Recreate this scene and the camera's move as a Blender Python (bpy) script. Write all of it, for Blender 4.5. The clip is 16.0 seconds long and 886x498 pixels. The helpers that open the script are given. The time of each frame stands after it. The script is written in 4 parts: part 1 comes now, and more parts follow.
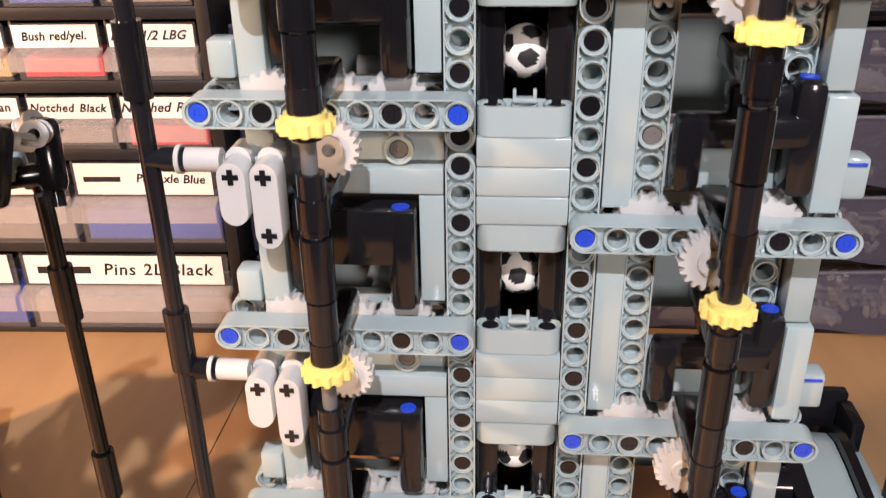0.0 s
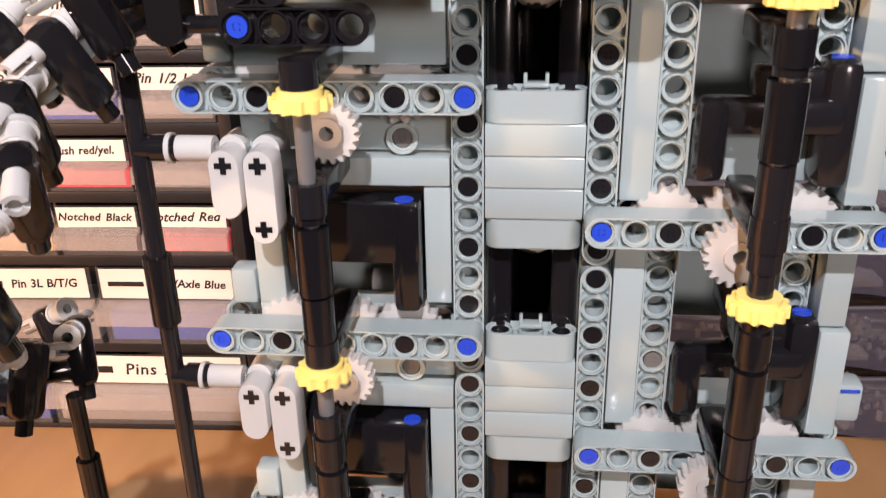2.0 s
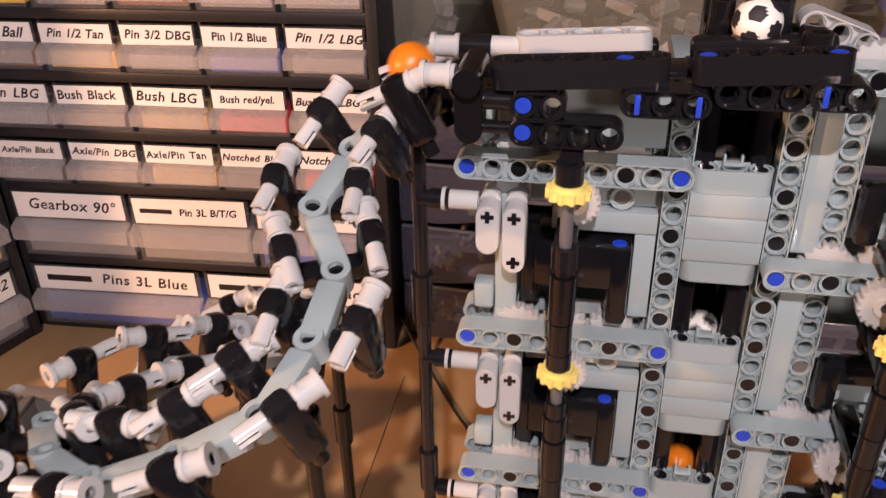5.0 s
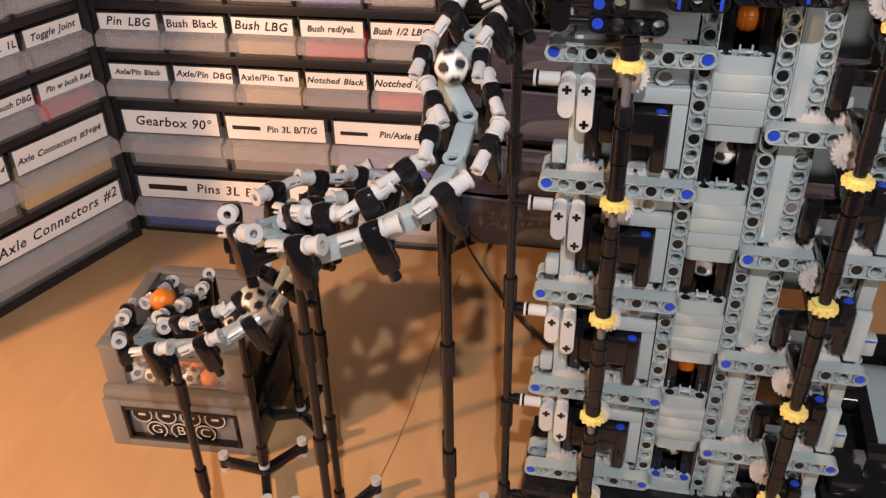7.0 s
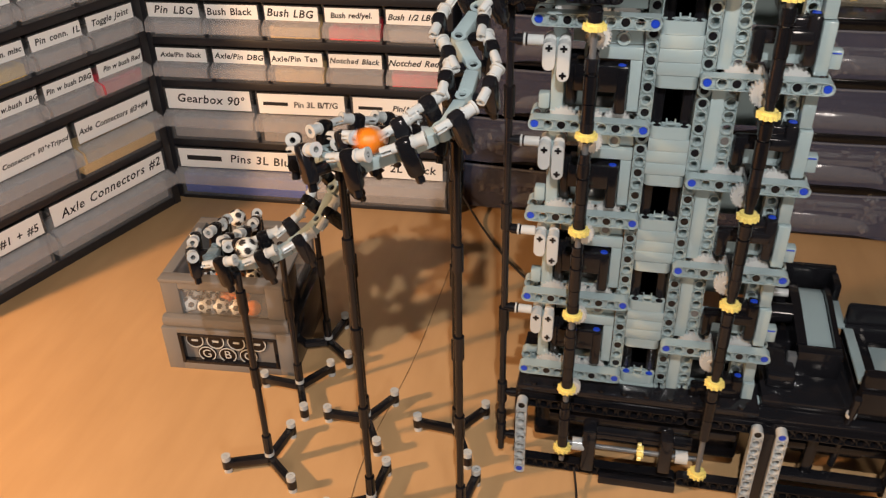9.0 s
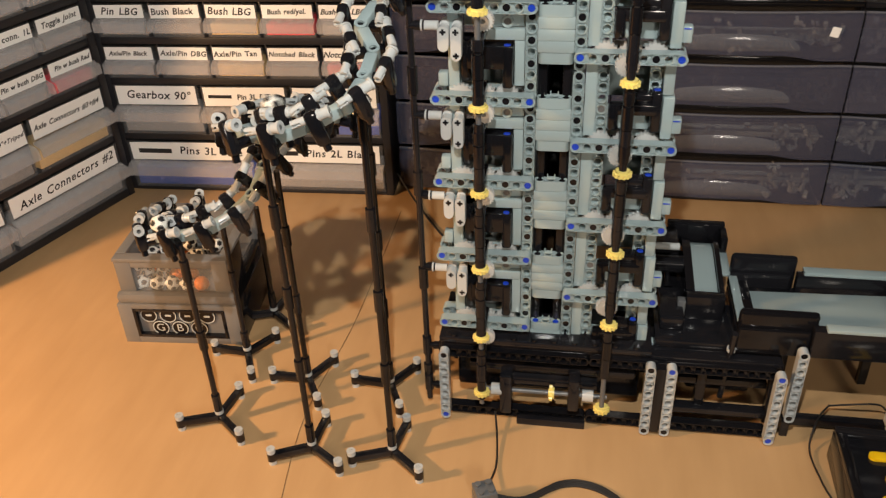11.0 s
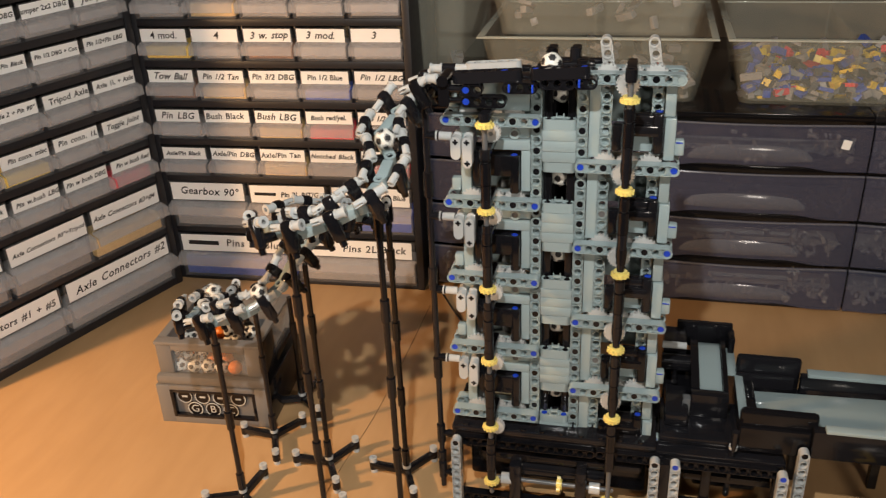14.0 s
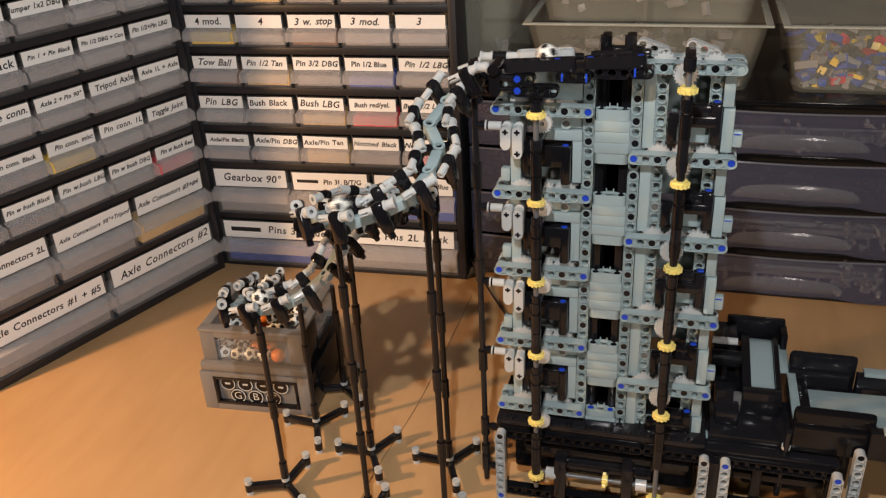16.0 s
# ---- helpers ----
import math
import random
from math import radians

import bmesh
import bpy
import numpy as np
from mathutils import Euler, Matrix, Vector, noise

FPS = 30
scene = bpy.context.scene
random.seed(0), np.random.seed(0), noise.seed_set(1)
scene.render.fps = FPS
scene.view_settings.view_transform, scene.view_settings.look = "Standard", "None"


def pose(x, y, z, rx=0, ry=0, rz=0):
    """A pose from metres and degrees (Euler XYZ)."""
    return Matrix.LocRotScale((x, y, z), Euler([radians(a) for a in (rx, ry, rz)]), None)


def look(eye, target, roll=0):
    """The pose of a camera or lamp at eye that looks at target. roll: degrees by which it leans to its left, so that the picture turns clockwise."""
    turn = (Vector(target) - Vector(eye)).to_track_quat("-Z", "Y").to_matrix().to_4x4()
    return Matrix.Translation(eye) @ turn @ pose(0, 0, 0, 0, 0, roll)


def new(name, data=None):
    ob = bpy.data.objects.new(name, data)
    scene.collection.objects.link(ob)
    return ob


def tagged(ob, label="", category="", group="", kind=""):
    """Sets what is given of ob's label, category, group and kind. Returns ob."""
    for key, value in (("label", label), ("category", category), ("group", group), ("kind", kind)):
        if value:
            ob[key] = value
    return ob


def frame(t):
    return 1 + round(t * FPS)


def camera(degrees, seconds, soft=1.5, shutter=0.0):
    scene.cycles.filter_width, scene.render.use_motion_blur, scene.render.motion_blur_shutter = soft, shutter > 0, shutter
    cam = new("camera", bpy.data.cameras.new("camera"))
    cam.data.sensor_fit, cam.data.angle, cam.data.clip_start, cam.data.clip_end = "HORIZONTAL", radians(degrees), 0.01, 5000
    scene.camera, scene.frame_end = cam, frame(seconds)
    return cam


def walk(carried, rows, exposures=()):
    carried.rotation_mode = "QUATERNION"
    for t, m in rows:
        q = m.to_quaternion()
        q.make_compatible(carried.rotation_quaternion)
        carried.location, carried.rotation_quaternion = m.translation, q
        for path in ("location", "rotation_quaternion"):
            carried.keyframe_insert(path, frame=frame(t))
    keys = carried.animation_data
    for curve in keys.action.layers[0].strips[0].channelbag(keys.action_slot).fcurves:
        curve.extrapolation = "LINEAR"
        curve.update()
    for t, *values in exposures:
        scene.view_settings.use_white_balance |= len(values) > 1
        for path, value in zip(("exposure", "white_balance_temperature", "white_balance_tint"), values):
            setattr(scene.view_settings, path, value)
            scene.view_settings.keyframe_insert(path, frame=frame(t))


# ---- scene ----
cam = camera(54.00, 16.0, 1.25, 0.4)
PATH = [
    (0, (-0.0029, -0.2004, 0.3461), (-0.1180, 1.1445, -0.3080), -0.94),
    (0.5, (-0.0022, -0.1977, 0.3564), (-0.1266, 1.1567, -0.2763), -0.93),
    (1, (-0.0026, -0.1946, 0.3669), (-0.1285, 1.1695, -0.2441), -1.06),
    (1.5, (-0.0016, -0.1943, 0.3804), (-0.1325, 1.1793, -0.2078), -1.11),
    (2, (-0.0011, -0.1914, 0.3939), (-0.1472, 1.1792, -0.1978), -1.20),
    (2.5, (-0.0040, -0.1906, 0.4077), (-0.1402, 1.1872, -0.1695), -1.04),
    (3, (-0.0067, -0.1900, 0.4227), (-0.1506, 1.1967, -0.1308), -1.08),
    (3.5, (-0.0052, -0.1900, 0.4338), (-0.1609, 1.1905, -0.1318), -1.33),
    (4, (-0.0138, -0.1973, 0.4460), (-0.1981, 1.1501, -0.1870), -1.55),
    (4.5, (-0.0244, -0.2128, 0.4544), (-0.2750, 1.0847, -0.2553), -2.12),
    (5, (-0.0422, -0.2389, 0.4614), (-0.2843, 1.0314, -0.2987), -1.23),
    (7.5, (-0.0517, -0.3876, 0.4892), (-0.3228, 0.8324, -0.3403), -1.25),
    (8, (-0.0479, -0.4163, 0.4968), (-0.3205, 0.7974, -0.3415), -1.42),
    (8.5, (-0.0440, -0.4496, 0.4992), (-0.3247, 0.7670, -0.3321), -1.61),
    (9, (-0.0335, -0.4789, 0.5058), (-0.3011, 0.7512, -0.3098), -1.29),
    (11.5, (0.0330, -0.5553, 0.5239), (-0.1790, 0.6806, -0.2993), -2.43),
    (12, (0.0495, -0.5655, 0.5173), (-0.1582, 0.6703, -0.3072), -2.38),
    (12.5, (0.0623, -0.5663, 0.5154), (-0.1635, 0.6707, -0.3025), -2.73),
    (13, (0.0664, -0.5739, 0.5229), (-0.1960, 0.6908, -0.2399), -3.31),
    (13.5, (0.0663, -0.5783, 0.5329), (-0.2259, 0.7178, -0.1634), -2.80),
    (14, (0.0559, -0.5777, 0.5436), (-0.2638, 0.7241, -0.1295), -2.62),
    (14.5, (0.0486, -0.5770, 0.5433), (-0.3010, 0.7153, -0.1331), -2.85),
    (15, (0.0445, -0.5737, 0.5443), (-0.3232, 0.7088, -0.1413), -3.18),
    (15.5, (0.0440, -0.5692, 0.5442), (-0.3299, 0.7088, -0.1462), -3.17),
    (16, (0.0441, -0.5692, 0.5434), (-0.3319, 0.7071, -0.1493), -3.19),
]
walk(cam, [(t, look(eye, target, roll)) for t, eye, target, roll in PATH],
     [(0, 0.84, 6600, 27), (2.5, 0.62, 6900, 32), (4, 0.32, 7200, 38), (5, 0.18, 7100, 38), (8, 0.12, 6700, 20), (12.5, 0.1, 7000, 12), (16, -0.07, 6550, 15)])
U = 0.008          # one stud


# ---------- world and light ----------
world = bpy.data.worlds.new("world")
scene.world = world
world.use_nodes = True
world.node_tree.nodes["Background"].inputs[0].default_value = (0.75, 0.85, 1.0, 1)
world.node_tree.nodes["Background"].inputs[1].default_value = 0.03


def lamp(name, kind, m, watts, colour, size=0.1):
    data = bpy.data.lights.new(name, kind)
    data.energy, data.color = watts, colour
    if kind == "AREA":
        data.shape, data.size = "DISK", size
    else:
        data.shadow_soft_size = size
    ob = new(name, data)
    ob.matrix_basis = m
    return tagged(ob, "lamp placed out of view to light the table and tower", "lamp")


lamp("desk_lamp_light", "AREA", look((-0.95, -0.45, 0.50), (-0.55, -0.25, 0.0)), 10.5, (1.0, 0.60, 0.30), 0.05)
lamp("work_lamp_light", "AREA", look((-0.01, -0.53, 0.83), (-0.03, 0.05, 0.15)), 4.7, (0.97, 1.0, 0.98), 0.015)
# soft frontal fill added to lift shade under the beams, no known lamp there
lamp("room_lamp_light", "AREA", look((0.55, -1.50, 0.85), (0.05, 0.1, 0.15)), 8.0, (1.0, 0.94, 0.84), 0.30)

# ---------- materials ----------


def nodes_of(name):
    mat = bpy.data.materials.new(name)
    mat.use_nodes = True
    return mat, mat.node_tree.nodes, mat.node_tree.links, mat.node_tree.nodes["Principled BSDF"]


def plastic(name, colour, rough=0.22, vary=0.06, alpha=1.0, scale=120.0, coat=0.0):
    """Moulded plastic: slight tone shift from piece to piece, faint smudges and a little waviness."""
    mat, n, l, b = nodes_of(name)
    info, mix = n.new("ShaderNodeObjectInfo"), n.new("ShaderNodeMix")
    mix.data_type = "RGBA"
    mix.inputs[6].default_value = (*[c * (1 - vary) for c in colour], 1)
    mix.inputs[7].default_value = (*[min(1, c * (1 + vary)) for c in colour], 1)
    l.new(info.outputs["Random"], mix.inputs[0])
    l.new(mix.outputs[2], b.inputs["Base Color"])
    co, noi, ramp = n.new("ShaderNodeTexCoord"), n.new("ShaderNodeTexNoise"), n.new("ShaderNodeMapRange")
    noi.inputs["Scale"].default_value, noi.inputs["Detail"].default_value = scale, 4
    ramp.inputs[3].default_value, ramp.inputs[4].default_value = rough * 0.7, rough * 1.5
    l.new(co.outputs["Object"], noi.inputs["Vector"])
    l.new(noi.outputs[0], ramp.inputs[0])
    l.new(ramp.outputs[0], b.inputs["Roughness"])
    bump = n.new("ShaderNodeBump")
    bump.inputs["Strength"].default_value, bump.inputs["Distance"].default_value = 0.05, 0.001
    l.new(noi.outputs[0], bump.inputs["Height"])
    l.new(bump.outputs[0], b.inputs["Normal"])
    b.inputs["Alpha"].default_value = alpha
    return mat


GREY = plastic("light_grey_plastic", (0.308, 0.388, 0.40), 0.13)
WHITE = plastic("pale_grey_plastic", (0.47, 0.49, 0.49), 0.11)
DGREY = plastic("dark_grey_plastic", (0.12, 0.125, 0.13), 0.3)
BLACK = plastic("black_plastic", (0.009, 0.009, 0.011), 0.13, 0.3)
BLACK.node_tree.nodes["Principled BSDF"].inputs["Specular IOR Level"].default_value = 0.38
BLUE = plastic("blue_plastic", (0.012, 0.055, 0.50), 0.25)
YELLOW = plastic("yellow_plastic", (0.80, 0.66, 0.20), 0.3)
SCOREYELLOW = plastic("bright_yellow_plastic", (0.82, 0.52, 0.01), 0.3)
CLEAR = plastic("milky_clear_plastic", (0.60, 0.61, 0.60), 0.2, 0.03, 0.72)
FROST = plastic("frosted_drawer_plastic", (0.62, 0.60, 0.60), 0.16, 0.04, 0.05, 60)
TRAY = plastic("clear_tray_plastic", (0.60, 0.57, 0.55), 0.2, 0.04, 0.04, 60)
LIP = plastic("frosted_lip_plastic", (0.47, 0.445, 0.44), 0.13, 0.04, 0.40, 60)
SMOKE = plastic("smoky_clear_plastic", (0.095, 0.10, 0.155), 0.09, 0.05, 0.40, 40)
# paler than SMOKE, so highlights on handle and rim are in the colour
SCOOP = plastic("handle_highlight_plastic", (0.27, 0.28, 0.32), 0.10, 0.05, 0.33, 40)
BOXCLEAR = plastic("clear_box_plastic", (0.80, 0.80, 0.66), 0.08, 0.03, 0.10, 40)
BOXRIM = plastic("clear_rim_plastic", (0.72, 0.74, 0.64), 0.10, 0.03, 0.45, 40)
PANE = plastic("clear_pane", (0.8, 0.8, 0.8), 0.05, 0.02, 0.10, 40)
CABINET = plastic("black_cabinet_plastic", (0.016, 0.016, 0.019), 0.4, 0.1, 1, 300)
PAPER = plastic("paper_label", (0.90, 0.89, 0.86), 0.7, 0.04, 1, 90)
INK = plastic("black_ink", (0.012, 0.012, 0.014), 0.6)
CABLE = plastic("cable_rubber", (0.018, 0.016, 0.015), 0.45)
WALL = plastic("wall_paint", (0.13, 0.09, 0.06), 0.85, 0.02, 1, 8)
ROOM = plastic("dim_room_paint", (0.07, 0.07, 0.075), 0.85, 0.02, 1, 8)
ORANGE = plastic("orange_ball_plastic", (0.78, 0.20, 0.012), 0.3)


def wood():
    mat, n, l, b = nodes_of("beech_veneer")
    co, mp = n.new("ShaderNodeTexCoord"), n.new("ShaderNodeMapping")
    mp.inputs["Scale"].default_value = (26.0, 5.0, 10.0)
    mp.inputs["Rotation"].default_value = (0, 0, radians(8))
    n1, n2, n3, ramp = n.new("ShaderNodeTexNoise"), n.new("ShaderNodeTexNoise"), n.new("ShaderNodeTexNoise"), n.new("ShaderNodeValToRGB")
    n1.inputs["Scale"].default_value, n1.inputs["Detail"].default_value = 2.2, 6
    n2.inputs["Scale"].default_value, n2.inputs["Detail"].default_value = 9.0, 5
    n3.inputs["Scale"].default_value, n3.inputs["Detail"].default_value = 420.0, 3
    ramp.color_ramp.elements[0].position, ramp.color_ramp.elements[1].position = 0.3, 0.72
    ramp.color_ramp.elements[0].color = (0.460, 0.275, 0.128, 1)
    ramp.color_ramp.elements[1].color = (0.550, 0.338, 0.164, 1)
    l.new(co.outputs["Object"], mp.inputs[0])
    l.new(mp.outputs[0], n1.inputs["Vector"])
    l.new(co.outputs["Object"], n2.inputs["Vector"])
    l.new(mp.outputs[0], n3.inputs["Vector"])
    mix = n.new("ShaderNodeMath")
    mix.operation = "MULTIPLY_ADD"
    mix.inputs[1].default_value = 0.45
    l.new(n2.outputs[0], mix.inputs[0])
    half = n.new("ShaderNodeMath")
    half.operation = "MULTIPLY"
    half.inputs[1].default_value = 0.55
    l.new(n1.outputs[0], half.inputs[0])
    l.new(half.outputs[0], mix.inputs[2])
    l.new(mix.outputs[0], ramp.inputs[0])
    l.new(ramp.outputs[0], b.inputs["Base Color"])
    bump = n.new("ShaderNodeBump")
    bump.inputs["Strength"].default_value, bump.inputs["Distance"].default_value = 0.08, 0.0006
    l.new(n3.outputs[0], bump.inputs["Height"])
    l.new(bump.outputs[0], b.inputs["Normal"])
    mr = n.new("ShaderNodeMapRange")
    mr.inputs[3].default_value, mr.inputs[4].default_value = 0.34, 0.55
    l.new(n2.outputs[0], mr.inputs[0])
    l.new(mr.outputs[0], b.inputs["Roughness"])
    return mat


FOOTBALL, WOOD = plastic("football_plastic", (0.80, 0.79, 0.73), 0.28, 0.02), wood()

# ---------- mesh helpers (all sizes in studs) ----------
MESHES = {}


def finish(bm, name, mat, angle=35):
    bmesh.ops.scale(bm, vec=(U, U, U), verts=bm.verts)
    bmesh.ops.recalc_face_normals(bm, faces=bm.faces)
    me = bpy.data.meshes.new(name)
    bm.to_mesh(me)
    bm.free()
    me.materials.append(mat)
    me.shade_smooth()
    me.set_sharp_from_angle(angle=radians(angle))
    return me


def cached(key, build, name, mat, angle=35):
    key = (key, mat.name)
    if key not in MESHES:
        bm = bmesh.new()
        build(bm)
        MESHES[key] = finish(bm, name, mat, angle)
    return MESHES[key]


def at(x, y, z, rx=0, ry=0, rz=0):
    return pose(x * U, y * U, z * U, rx, ry, rz)


def put(name, me, parent, m, label=""):
    ob = new(name, me)
    ob.parent = parent
    ob.matrix_basis = m
    if label:
        tagged(ob, label)
    return ob


def thing(name, label, category, m=None, group="", kind=""):
    ob = new(name)
    ob.empty_display_size = 0.02
    if m:
        ob.matrix_basis = m
    return tagged(ob, label, category, group, kind)


def add_box(bm, lo, hi, bevel=0.06, m=None):
    r = bmesh.ops.create_cube(bm, size=1)
    vs = r["verts"]
    for v in vs:
        v.co = Vector([(lo[i] + hi[i]) / 2 + v.co[i] * (hi[i] - lo[i]) for i in range(3)])
    if bevel:
        es = list({e for v in vs for e in v.link_edges})
        out = bmesh.ops.bevel(bm, geom=es, offset=bevel, segments=2, profile=0.5, affect="EDGES", clamp_overlap=True)
        vs = list({v for f in out["faces"] for v in f.verts} | {v for v in vs if v.is_valid})
    if m:
        bmesh.ops.transform(bm, matrix=m, verts=vs)
    return vs


def add_cyl(bm, r, z0, z1, m=None, seg=18, r2=None, bevel=0.0):
    out = bmesh.ops.create_cone(bm, cap_ends=True, segments=seg, radius1=r, radius2=r if r2 is None else r2, depth=z1 - z0)
    vs = out["verts"]
    for v in vs:
        v.co.z += (z0 + z1) / 2
    if m:
        bmesh.ops.transform(bm, matrix=m, verts=vs)
    return vs


def add_tube(bm, r, ri, z0, z1, m=None, seg=18):
    """A hollow cylinder along z."""
    rings = []
    for rad, z in ((r, z0), (r, z1), (ri, z1), (ri, z0)):
        rings.append([bm.verts.new((rad * math.cos(2 * math.pi * k / seg), rad * math.sin(2 * math.pi * k / seg), z)) for k in range(seg)])
    for i in range(4):
        a, b = rings[i], rings[(i + 1) % 4]
        for k in range(seg):
            bm.faces.new((a[k], a[(k + 1) % seg], b[(k + 1) % seg], b[k]))
    if m:
        bmesh.ops.transform(bm, matrix=m, verts=[v for r_ in rings for v in r_])


def box(dx, dy, dz, mat, bevel=0.06, name="panel"):
    return cached(("box", dx, dy, dz, bevel), lambda bm: add_box(bm, (-dx / 2, -dy / 2, -dz / 2), (dx / 2, dy / 2, dz / 2), bevel), name, mat)


def add_stadium(bm, r, length, depth, m=None, seg=10):
    """A round-ended bar: thickness along y, one centre at the origin, the other below it at -length."""
    pts = [(r * math.cos(math.pi * k / seg), r * math.sin(math.pi * k / seg)) for k in range(seg + 1)]
    pts += [(-r * math.cos(math.pi * k / seg), -length - r * math.sin(math.pi * k / seg)) for k in range(seg + 1)]
    a = [bm.verts.new((x * 0.94, -depth / 2, z - (0.03 if z > 0 else -0.03) * 0)) for x, z in pts]
    a2 = [bm.verts.new((x, -depth / 2 + 0.04, z)) for x, z in pts]
    d2 = [bm.verts.new((x, depth / 2, z)) for x, z in pts]
    n = len(pts)
    for p, q in ((a, a2), (a2, d2)):
        for k in range(n):
            bm.faces.new((p[k], p[(k + 1) % n], q[(k + 1) % n], q[k]))
    bm.faces.new(a), bm.faces.new(d2)
    if m:
        bmesh.ops.transform(bm, matrix=m, verts=a + a2 + d2)


def cyl(r, length, mat, name="axle", seg=18):
    return cached(("cyl", r, length, seg), lambda bm: add_cyl(bm, r, -length / 2, length / 2, None, seg), name, mat)


def add_beam(bm, n, m=None, depth=0.97):
    """A studless beam of n holes along x, the holes along y, with rims, counterbores and sunk webs."""
    seg, made = 24, []
    corner = math.atan2(0.431, 0.5)
    ang = [2 * math.pi * k / seg for k in range(seg)]
    for k, a in ((3, corner), (9, math.pi - corner), (15, math.pi + corner), (21, -corner)):
        ang[k] = a % (2 * math.pi)

    def rect(a, hu, hv):
        c, s = math.cos(a), math.sin(a)
        t = min(hu / abs(c) if abs(c) > 1e-6 else 9, hv / abs(s) if abs(s) > 1e-6 else 9)
        return c * t, s * t

    for i in range(n):
        for side in (-1, 1):
            y0, loops = side * depth / 2, []
            for r, d in ((0.315, 0.10), (0.385, 0.10), (0.385, 0.0), (0.43, 0.0), (0.43, 0.26)):
                loops.append([(r * math.cos(a), y0 - side * d, r * math.sin(a)) for a in ang])
            dl, el, fl = [], [], []
            for a in ang:
                outer = (i == 0 and math.cos(a) < -1e-6) or (i == n - 1 and math.cos(a) > 1e-6)
                if outer:
                    c, s = math.cos(a), math.sin(a)
                    dl.append((0.431 * c, y0 - side * 0.26, 0.431 * s)), el.append((0.431 * c, y0, 0.431 * s)), fl.append((0.487 * c, y0, 0.487 * s))
                else:
                    x, z = rect(a, 0.5, 0.431)
                    dl.append((x, y0 - side * 0.26, z))
                    if abs(x) > 0.499 and abs(z) < 0.43:
                        el.append((x, y0 - side * 0.26, z)), fl.append((x, y0 - side * 0.26, z))
                    else:
                        el.append((x, y0, z)), fl.append((x, y0, math.copysign(0.487, z)))
            loops += [dl, el, fl]
            vl = [[bm.verts.new((p[0] + i, p[1], p[2])) for p in lp] for lp in loops]
            made += [v for lp in vl for v in lp]
            for a, b in zip(vl, vl[1:]):
                for k in range(seg):
                    k2 = (k + 1) % seg
                    bm.faces.new((a[k], a[k2], b[k2], b[k]))
            if side < 0:
                low = vl
        for k in range(seg):
            k2 = (k + 1) % seg
            bm.faces.new((low[0][k], low[0][k2], vl[0][k2], vl[0][k]))
            pa, pb = loops[-1][k], loops[-1][k2]
            if not (abs(abs(pa[0]) - 0.5) < 1e-3 and abs(abs(pb[0]) - 0.5) < 1e-3):
                bm.faces.new((low[-1][k], low[-1][k2], vl[-1][k2], vl[-1][k]))
    bmesh.ops.remove_doubles(bm, verts=made, dist=1e-4)
    made = [v for v in made if v.is_valid]
    if m:
        bmesh.ops.transform(bm, matrix=m, verts=made)


def beam(n, mat, name="beam"):
    return cached(("beam", n), lambda bm: add_beam(bm, n), name, mat)


def add_pin(bm, cross=True):
    add_tube(bm, 0.29, 0.12, -0.42, 0.42, pose(0, 0, 0, 90), 16)
    if cross:
        add_box(bm, (-0.2, -0.40, -0.06), (0.2, 0.40, 0.06), 0)
        add_box(bm, (-0.06, -0.41, -0.2), (0.06, 0.41, 0.2), 0)


def pin(mat):
    return cached("pin", add_pin, "pin", mat)


def add_gear(bm, teeth, r, thick, hub=0.3):
    """A spur gear round z."""
    seg, rings = teeth * 4, []
    for z in (-thick / 2, thick / 2):
        ring = []
        for k in range(seg):
            a = 2 * math.pi * k / seg
            rad = r if k % 4 in (1, 2) else r * 0.84
            ring.append(bm.verts.new((rad * math.cos(a), rad * math.sin(a), z)))
        inner = [bm.verts.new((hub * math.cos(2 * math.pi * k / seg), hub * math.sin(2 * math.pi * k / seg), z)) for k in range(seg)]
        rings.append((ring, inner))
    (a, ai), (b, bi) = rings
    for k in range(seg):
        j = (k + 1) % seg
        bm.faces.new((a[k], a[j], b[j], b[k]))
        bm.faces.new((ai[k], bi[k], bi[j], ai[j]))
        bm.faces.new((a[k], ai[k], ai[j], a[j]))
        bm.faces.new((b[k], b[j], bi[j], bi[k]))
    add_tube(bm, hub + 0.14, hub * 0.7, -thick * 0.7, thick * 0.7, None, 16)


def gear(teeth, r, thick, mat):
    return cached(("gear", teeth, r, thick), lambda bm: add_gear(bm, teeth, r, thick), "gear", mat)


def sweep(bm, pts, r, seg=8, cap=True):
    """A tube along points."""
    pts, prev = [Vector(p) for p in pts], None
    for i, p in enumerate(pts):
        d = (pts[min(i + 1, len(pts) - 1)] - pts[max(i - 1, 0)]).normalized()
        q = d.to_track_quat("Z", "Y")
        ring = [bm.verts.new(p + q @ Vector((r * math.cos(2 * math.pi * k / seg), r * math.sin(2 * math.pi * k / seg), 0))) for k in range(seg)]
        if prev:
            for k in range(seg):
                bm.faces.new((prev[k], prev[(k + 1) % seg], ring[(k + 1) % seg], ring[k]))
        elif cap:
            bm.faces.new(ring)
        prev = ring
    if cap:
        bm.faces.new(prev)


